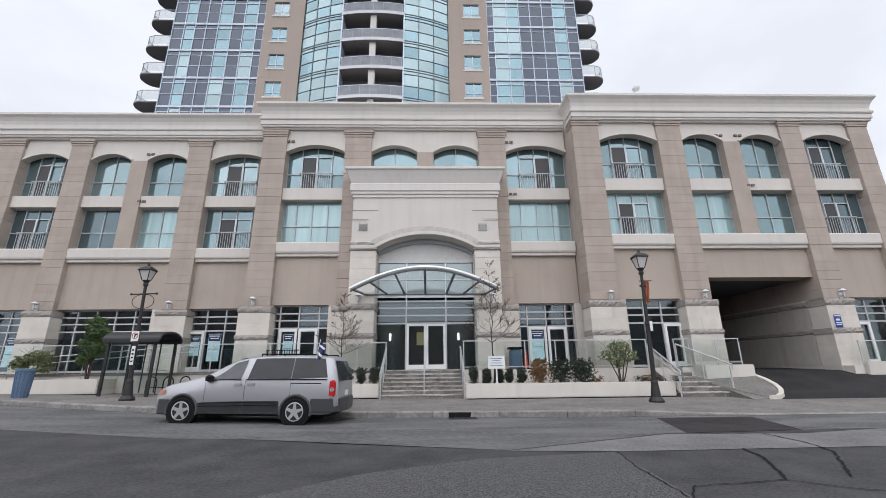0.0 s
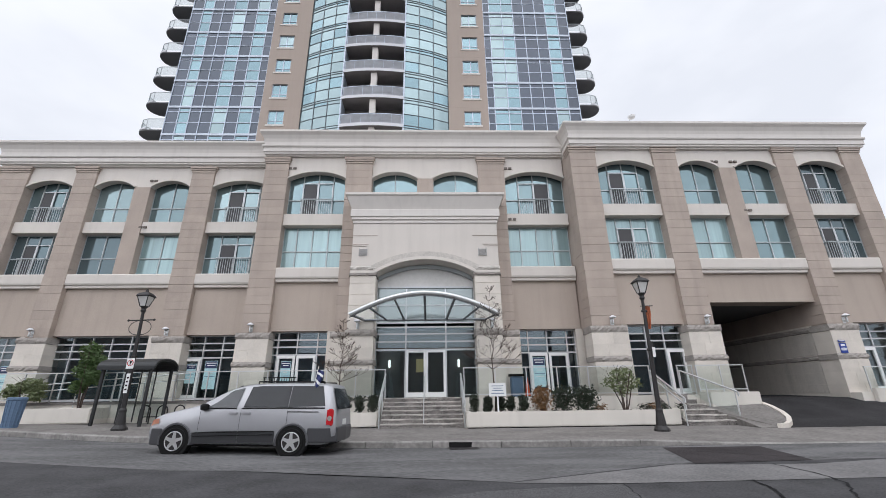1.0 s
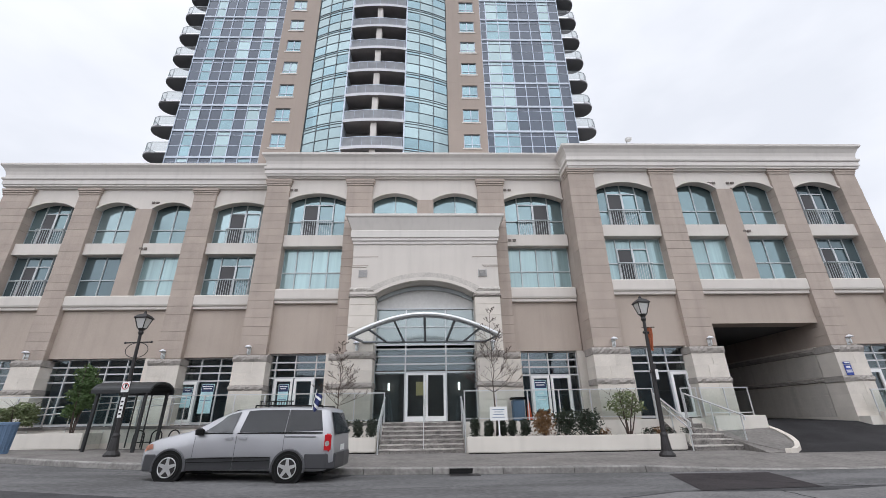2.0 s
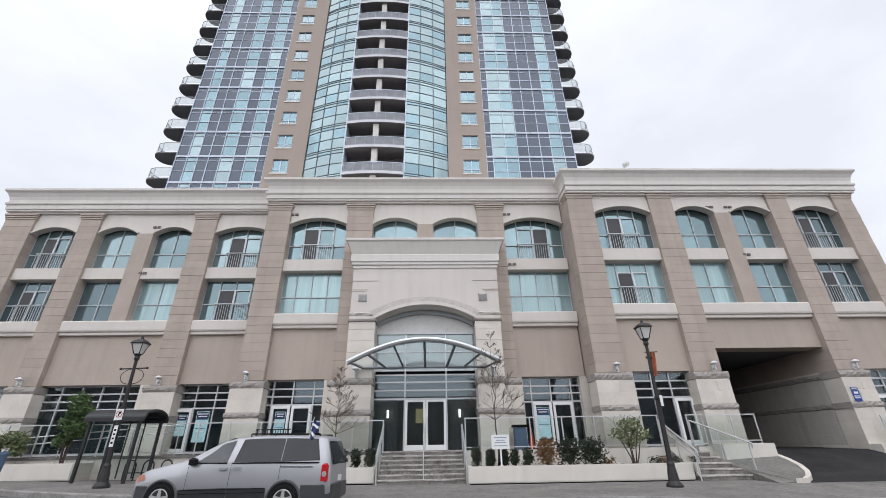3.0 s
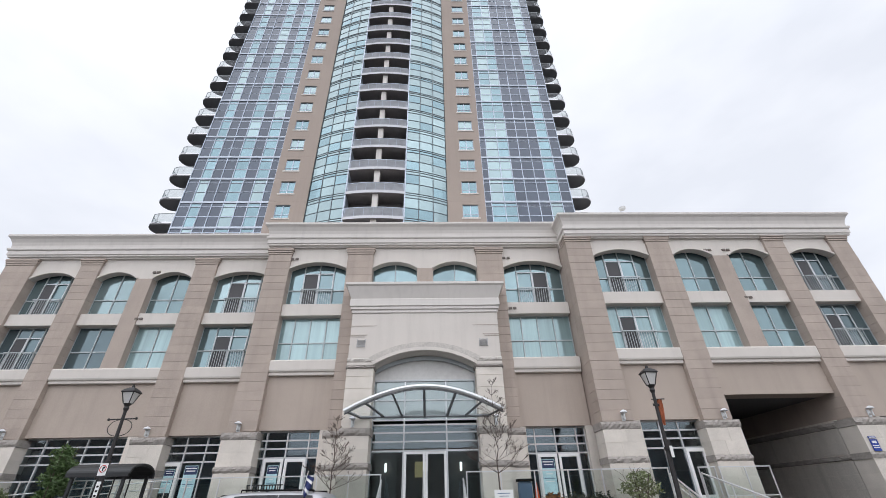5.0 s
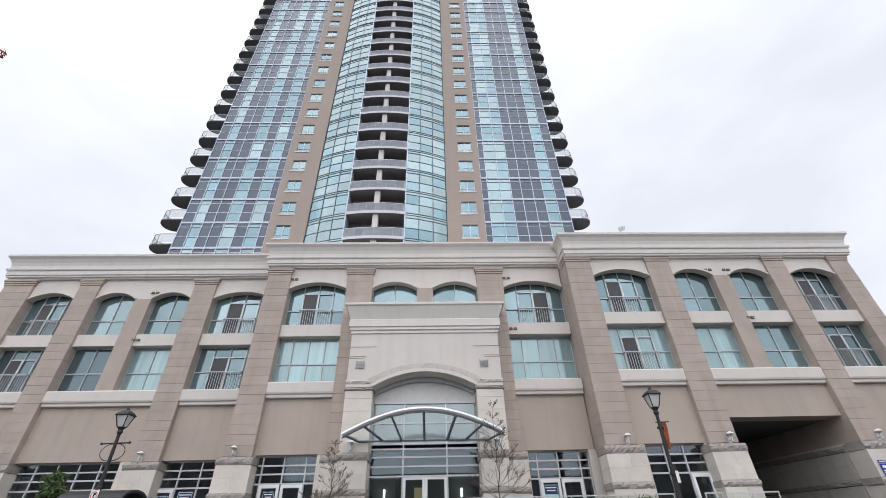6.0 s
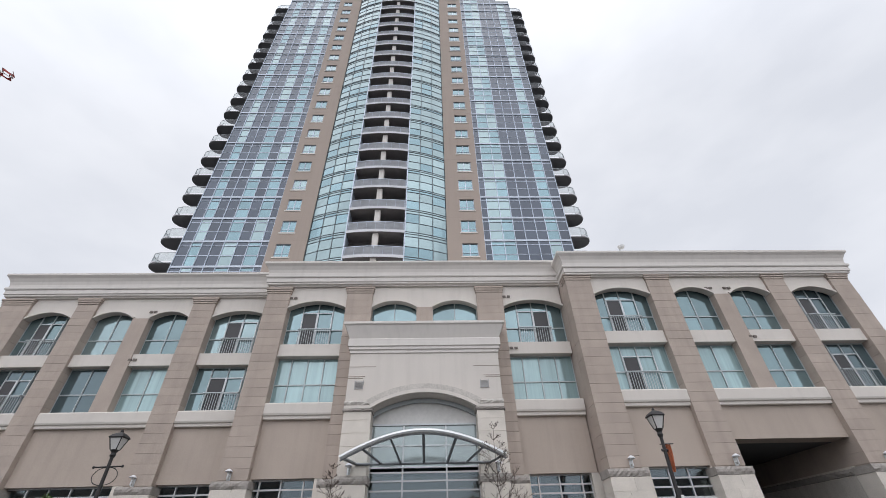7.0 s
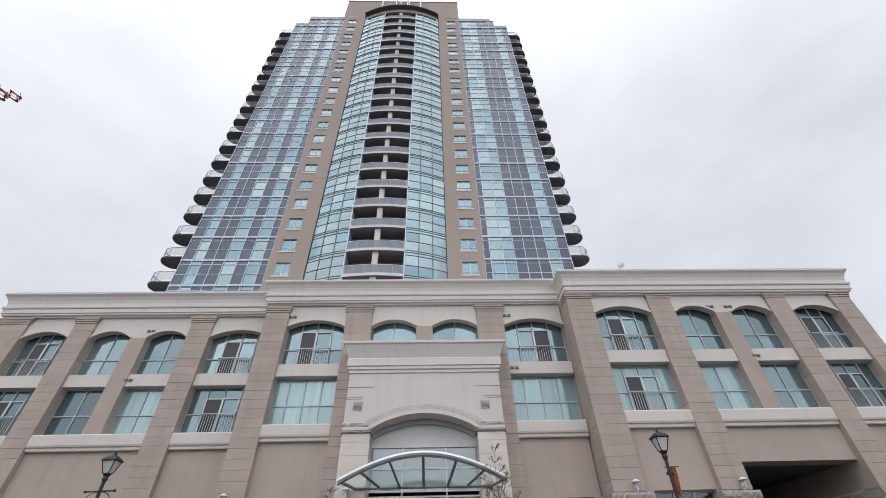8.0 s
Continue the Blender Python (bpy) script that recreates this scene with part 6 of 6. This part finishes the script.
flank_panel("side_window", [(-0.90, 0.10, -0.30, 0.86), (-0.02, 0.04, 0.06, 0.90)], VAN_GLASS_CLEAR, van)
flank_panel("side_window", [(0.16, 0.04, 0.26, 0.90), (1.36, 0.04, 1.36, 0.90)], VAN_GLASS, van)
flank_panel("side_window", [(1.375, 0.04, 1.375, 0.90), (2.36, 0.10, 2.22, 0.90)], VAN_GLASS, van)
flank_panel("window_seal", [(-0.98, 0.03, -0.98, 0.09), (0.0, -0.015, 0.0, 0.02)], BLACK, van, 0.018)
flank_panel("window_seal", [(0.12, -0.015, 0.12, 0.02), (2.36, -0.01, 2.36, 0.04)], BLACK, van, 0.018)
for x0, x1 in ((-1.12, 0.10), (0.12, 1.08)):
    flank_panel("cladding", [(x0, -0.84, x0, -0.55), (x1, -0.84, x1, -0.55)], VAN_CLAD, van, 0.012, 0.02)
for x in (-0.98, 0.11, 1.37):
    bm = bmesh.new()
    pts = [van_side(x, h, 0.004) for h in (-0.80, -0.6, -0.4, -0.2, -0.04)]
    for p, q in zip(pts, pts[1:]):
        tube(bm, p, q, 0.004, seg=4, caps=False)
    part("door_seam", bm, BLACK, body)
bm = bmesh.new()
tube(bm, van_side(1.37, -0.09, 0.006), van_side(2.2, -0.09, 0.006), 0.011, seg=5)
part("door_track", bm, BLACK, body)
for x in (-0.08, 0.28):
    bm = bmesh.new()
    p = van_side(x, -0.12, 0.02)
    box(bm, p.x - 0.10, p.x + 0.10, p.y - 0.015, p.y + 0.03, p.z - 0.028, p.z + 0.028)
    part("door_handle", bm, VAN_SILVER, van)
for h in (-0.56, -0.64):
    bm = bmesh.new()
    tube(bm, van_side(-1.08, h, 0.03), van_side(1.06, h, 0.03), 0.007, seg=4)
    part("cladding_groove", bm, BLACK, body)
bm = bmesh.new()
p = van_side(-0.86, 0.25, 0.1)
lathe(bm, p.x, p.y, [(0.03, p.z - 0.08), (0.10, p.z - 0.06), (0.11, p.z + 0.05), (0.05, p.z + 0.09)], 10)
part("wing_mirror", bm, BLACK, van)
bm = bmesh.new()
v = []
for x, k in ((-1.0, 0.88), (-0.10, 0.86)):
    st = station(x)
    for s in (-1, 1):
        v.append(bm.verts.new((x, s * st[4] * k, st[3] + 0.035)))
bm.faces.new((v[0], v[1], v[3], v[2]))
part("windscreen", bm, VAN_GLASS, van)
flank_panel("headlight", [(-2.30, -0.12, -2.28, 0.0), (-2.06, -0.15, -2.08, -0.02)], LAMP_AMBER, van, 0.012, 0.012)
# bumpers, lamps, tailgate glass
bm = bmesh.new()
pts = [(-1.96, -0.905), (-2.24, -0.865), (-2.40, -0.64), (-2.48, 0.0), (-2.40, 0.64), (-2.24, 0.865), (-1.96, 0.905)]
inner = [(x + 0.12, y * 0.9) for x, y in pts]
prism_z(bm, pts + inner[::-1], 0.24, 0.64)
bmesh.ops.bevel(bm, geom=bm.edges[:], offset=0.025, segments=1, affect="EDGES")
part("front_bumper", bm, VAN_GREY, van)
bm = bmesh.new()
pts = [(1.97, -0.905), (2.50, -0.895), (2.70, -0.72), (2.74, 0.0), (2.70, 0.72), (2.50, 0.89), (2.02, 0.90)]
inner = [(x - 0.14, y * 0.9) for x, y in pts]
prism_z(bm, pts + inner[::-1], 0.32, 0.68)
bmesh.ops.bevel(bm, geom=bm.edges[:], offset=0.025, segments=1, affect="EDGES")
part("rear_bumper", bm, VAN_GREY, van)
for s in (-1, 1):
    bm = bmesh.new()
    q = [(-2.30, s * 0.62, 0.64), (-2.08, s * 0.86, 0.64), (-2.02, s * 0.86, 0.80), (-2.24, s * 0.62, 0.80)]
    a = [bm.verts.new((x - 0.03, y + s * 0.012, z)) for x, y, z in q]
    bm.faces.new(a)
    bmesh.ops.solidify(bm, geom=bm.faces[:], thickness=0.05)
    part("headlight", bm, LAMP_AMBER, van)
    bm = bmesh.new()
    box(bm, 2.40, 2.60, s * 0.86 - 0.035, s * 0.86 + 0.03, 0.72, 1.14)
    bmesh.ops.bevel(bm, geom=bm.edges[:], offset=0.03, segments=3, affect="EDGES")
    tl = part("tail_lamp", bm, LAMP_RED, van)
    bm = bmesh.new()
    lens_ring = [(2.505 + 0.06 * math.cos(a * math.pi / 6), 0.905 + 0.065 * math.sin(a * math.pi / 6)) for a in range(12)]
    front = [bm.verts.new((x, s * 0.897, z)) for x, z in lens_ring]
    bm.faces.new(front)
    bmesh.ops.solidify(bm, geom=bm.faces[:], thickness=0.02)
    part("reversing_lens", bm, LAMP_GLASS, tl)
bm = bmesh.new()
v = [bm.verts.new(p) for p in ((2.48, -0.61, 1.66), (2.48, 0.61, 1.66), (2.665, 0.70, 1.12), (2.665, -0.70, 1.12))]
bm.faces.new(v)
bmesh.ops.solidify(bm, geom=bm.faces[:], thickness=0.03)
part("rear_window", bm, VAN_GLASS, van)
bm = bmesh.new()
box(bm, 2.665, 2.68, -0.17, 0.17, 0.72, 0.86)
part("number_plate", bm, WHITE, van)
for s in (-1, 1):
    bm = bmesh.new()
    tube(bm, (0.35, s * 0.58, 1.825), (2.2, s * 0.58, 1.825), 0.018)
    for x in (0.35, 1.0, 1.6, 2.2):
        tube(bm, (x, s * 0.58, 1.76), (x, s * 0.58, 1.825), 0.018)
    part("roof_rail", bm, BLACK, van)
bm = bmesh.new()
tube(bm, (1.93, -0.69, 1.66), (2.03, -0.72, 2.24), 0.009)
flagpole = part("flag_stick", bm, WHITE, van)


def flag_cloth(rows, out):
    """The hanging car flag, folded, between two heights of its stick."""
    bm = bmesh.new()
    cols = []
    for i in range(7):
        u = i / 6
        cols.append([bm.verts.new((2.02 - 0.05 * q + (0.20 - 0.12 * q) * u, -0.72 - out + 0.035 * math.sin(5.0 * u + 2.0 * q), 2.16 - 0.42 * q - 0.10 * u)) for q in rows])
    for a, b in zip(cols, cols[1:]):
        for j in range(len(rows) - 1):
            bm.faces.new((a[j], b[j], b[j + 1], a[j + 1]))
    return bm


flag = part("flag", flag_cloth((0, 0.2, 0.4, 0.6, 0.8, 1.0), 0.0), FLAG_BLUE, flagpole, "small navy blue and white car flag")
for lo, hi in ((0.16, 0.30), (0.62, 0.78)):
    part("flag_stripe", flag_cloth((lo, hi), 0.006), WHITE, flag)
# wheels
for wx in (-1.55, 1.55):
    for s in (-1, 1):
        bm = bmesh.new()
        tube(bm, (wx, s * 0.70, 0.335), (wx, s * 0.907, 0.335), 0.405, seg=28)
        part("wheel_well", bm, BLACK, van)
        bm = bmesh.new()
        sweep(bm, [(wx + 0.42 * math.cos(math.pi * (i / 14)), s * 0.897, 0.335 + 0.42 * math.sin(math.pi * (i / 14))) for i in range(-1, 16)], 0.032, 6)
        part("wheel_arch", bm, VAN_CLAD, van)
        bm = bmesh.new()
        y0, y1 = s * 0.70, s * 0.925
        prof = [(0.24, y0), (0.31, y0), (0.335, y0 + s * 0.03), (0.335, y1 - s * 0.04), (0.31, y1), (0.23, y1 - s * 0.005)]
        rg = [[bm.verts.new((wx + r * math.cos(2 * math.pi * i / 28), y, 0.335 + r * math.sin(2 * math.pi * i / 28))) for i in range(28)] for r, y in prof]
        for a, b in zip(rg, rg[1:]):
            for i in range(28):
                bm.faces.new((a[i], a[(i + 1) % 28], b[(i + 1) % 28], b[i]))
        bm.faces.new(rg[-1])
        wheel = part("wheel", bm, BLACK, van)
        bm = bmesh.new()
        y = y1 + s * 0.004
        tube(bm, (wx, y - s * 0.02, 0.335), (wx, y + s * 0.012, 0.335), 0.062, seg=12)
        for k in range(5):
            a = 2 * math.pi * k / 5 + 0.3
            d, w = Vector((math.cos(a), 0, math.sin(a))), Vector((-math.sin(a), 0, math.cos(a)))
            c = Vector((wx, y, 0.335))
            q = [c + d * 0.04 - w * 0.05, c + d * 0.04 + w * 0.05, c + d * 0.225 + w * 0.03, c + d * 0.225 - w * 0.03]
            lo = [bm.verts.new(p) for p in q]
            hi = [bm.verts.new(p + Vector((0, s * 0.012, 0))) for p in q]
            bm.faces.new(hi)
            for i in range(4):
                bm.faces.new((lo[i], lo[(i + 1) % 4], hi[(i + 1) % 4], hi[i]))
        sweep(bm, [(wx + 0.228 * math.cos(2 * math.pi * i / 28), y, 0.335 + 0.228 * math.sin(2 * math.pi * i / 28)) for i in range(28)], 0.014, 5, True)
        part("rim", bm, ALLOY, wheel)
        bm = bmesh.new()
        tube(bm, (wx, y1 - s * 0.004, 0.335), (wx, y1 + s * 0.001, 0.335), 0.222, seg=24)
        part("brake_disc", bm, IRON, wheel)
bm = bmesh.new()
box(bm, -2.1, 2.4, -0.72, 0.72, 0.2, 0.34)
part("underbody", bm, BLACK, van)


# ---- road repairs, seams and the drain ----
def road_patch(name, outline, lift, material, label):
    bm = bmesh.new()
    top = [bm.verts.new((x, y, slope(x) + lift)) for x, y in outline]
    bm.faces.new(top)
    bmesh.ops.triangulate(bm, faces=bm.faces[:])
    return tagged(part(name, bm, material), label, "road patch", kind="structure")


def ribbon(name, pts, width, lift, material, label):
    rng = random.Random(len(pts) * 7 + int(pts[0][0] * 10))
    bm = bmesh.new()
    fine = []
    for (xa, ya), (xb, yb) in zip(pts, pts[1:]):
        n = max(2, int(math.hypot(xb - xa, yb - ya) / 0.12))
        fine += [(xa + (xb - xa) * i / n + rng.uniform(-0.025, 0.025), ya + (yb - ya) * i / n + rng.uniform(-0.025, 0.025)) for i in range(n)]
    fine.append(pts[-1])
    prev = None
    for i, (x, y) in enumerate(fine):
        a = fine[max(0, i - 1)]
        b = fine[min(len(fine) - 1, i + 1)]
        d = Vector((b[0] - a[0], b[1] - a[1], 0)).normalized()
        nn = Vector((-d.y, d.x, 0)) * width * rng.uniform(0.3, 0.7)
        pair = [bm.verts.new((x + s * nn.x, y + s * nn.y, slope(x) + lift)) for s in (-1, 1)]
        if prev:
            bm.faces.new((prev[0], pair[0], pair[1], prev[1]))
        prev = pair
    return tagged(part(name, bm, material), label, "road crack", kind="structure")


road_patch("road_strip", [(-40, 13.2), (-16, 12.6), (-9.9, 10.6), (-5.5, 9.65), (-4.1, 9.7), (1.36, 8.15), (5.1, 9.75), (12, 10.2), (40, 10.0), (40, 12.0), (25, 12.55), (10.7, 12.8), (6.2, 12.85), (2.2, 13.05),
                          (-2.5, 13.5), (-8.5, 14.2), (-11.5, 14.95), (-15.4, 16.2), (-25, 18.6), (-40, 20)], 0.004, ASPHALT_OLD, "worn pale asphalt lane beside the kerb")
road_patch("road_patch", [(6.36, 12.5), (9.1, 12.45), (8.4, 9.95), (5.6, 9.75)], 0.009, ASPHALT_DARK, "dark repaired asphalt patch")
road_patch("road_patch", [(1.34, 8.05), (5.13, 9.65), (8.0, 9.45), (10.4, 10.0), (24, 10.4), (24, 8.2), (8.2, 7.95), (3.3, 7.85)], 0.008, CONCRETE_ROAD, "pale worn concrete road strip")
road_patch("road_patch", [(-2.4, 5.2), (-2.11, 5.54), (-0.94, 6.62), (0.87, 7.47), (3.2, 7.82), (2.95, 5.2), (2.9, 3.0), (-4, 3.0)], 0.006, ASPHALT_GRIT, "coarse gritty worn asphalt patch")
for pts, w in (([(5.52, 7.9), (5.35, 7.3), (5.14, 6.81), (4.57, 5.86)], 0.10), ([(4.57, 5.86), (3.9, 5.75), (3.23, 5.64), (2.8, 5.0)], 0.05), ([(7.13, 9.5), (7.08, 8.34), (6.81, 7.54), (6.16, 6.73), (5.51, 5.94)], 0.09),
               ([(4.57, 5.86), (4.98, 5.45), (5.6, 5.2)], 0.04), ([(6.8, 11.6), (8.1, 10.6), (9.4, 9.9)], 0.08), ([(-4.2, 9.7), (-2.0, 10.6), (0.5, 10.9)], 0.05), ([(3.2, 7.8), (3.0, 6.6), (2.9, 5.2)], 0.04),
               ([(5.13, 9.7), (6.4, 9.5), (8.4, 9.6)], 0.04)):
    ribbon("road_crack", pts, w * 0.42, 0.013, TAR, "dark tar-filled crack in the asphalt")
drain = thing("storm_drain", 0.9, 13.32, 0.0, "dark cast-iron kerb drain inlet", "drain")
bm = bmesh.new()
box(bm, -0.42, 0.42, -0.06, 0.02, 0.02, 0.15)
part("opening", bm, BLACK, drain)
bm = bmesh.new()
box(bm, -0.42, 0.42, -0.5, -0.07, -0.05, 0.016)
part("grate_frame", bm, IRON, drain)

# ---- tall flagpole down the street ----
fp = thing("flagpole", -38.9, 20.05, slope(-30) + 0.17, "tall white flagpole with a red and white flag", "flagpole")
bm = bmesh.new()
lathe(bm, 0, 0, [(0.32, -0.05), (0.30, 0.4), (0.22, 0.5), (0.10, 36.6), (0.16, 36.7), (0.12, 36.9)], 12)
part("pole", bm, WHITE, fp)
for nm, z0, z1, m in (("flag_stripe", 34.55, 35.15, FLAG_RED), ("flag_field", 35.15, 35.6, WHITE), ("flag_stripe", 35.6, 36.2, FLAG_RED)):
    bm = bmesh.new()
    cols = []
    for i in range(15):
        x = 0.15 + 3.0 * i / 14
        sag = -0.55 * (i / 14) ** 2
        pinch = 1 - 0.55 * i / 14
        cols.append([bm.verts.new((x, 0.28 * math.sin(1.1 * i + 2 * q), 35.3 + sag + ((z0 + (z1 - z0) * q) - 35.3) * pinch)) for q in (0, 0.5, 1)])
    for u, v in zip(cols, cols[1:]):
        for j in range(2):
            bm.faces.new((u[j], v[j], v[j + 1], u[j + 1]))
    part(nm, bm, m, fp)
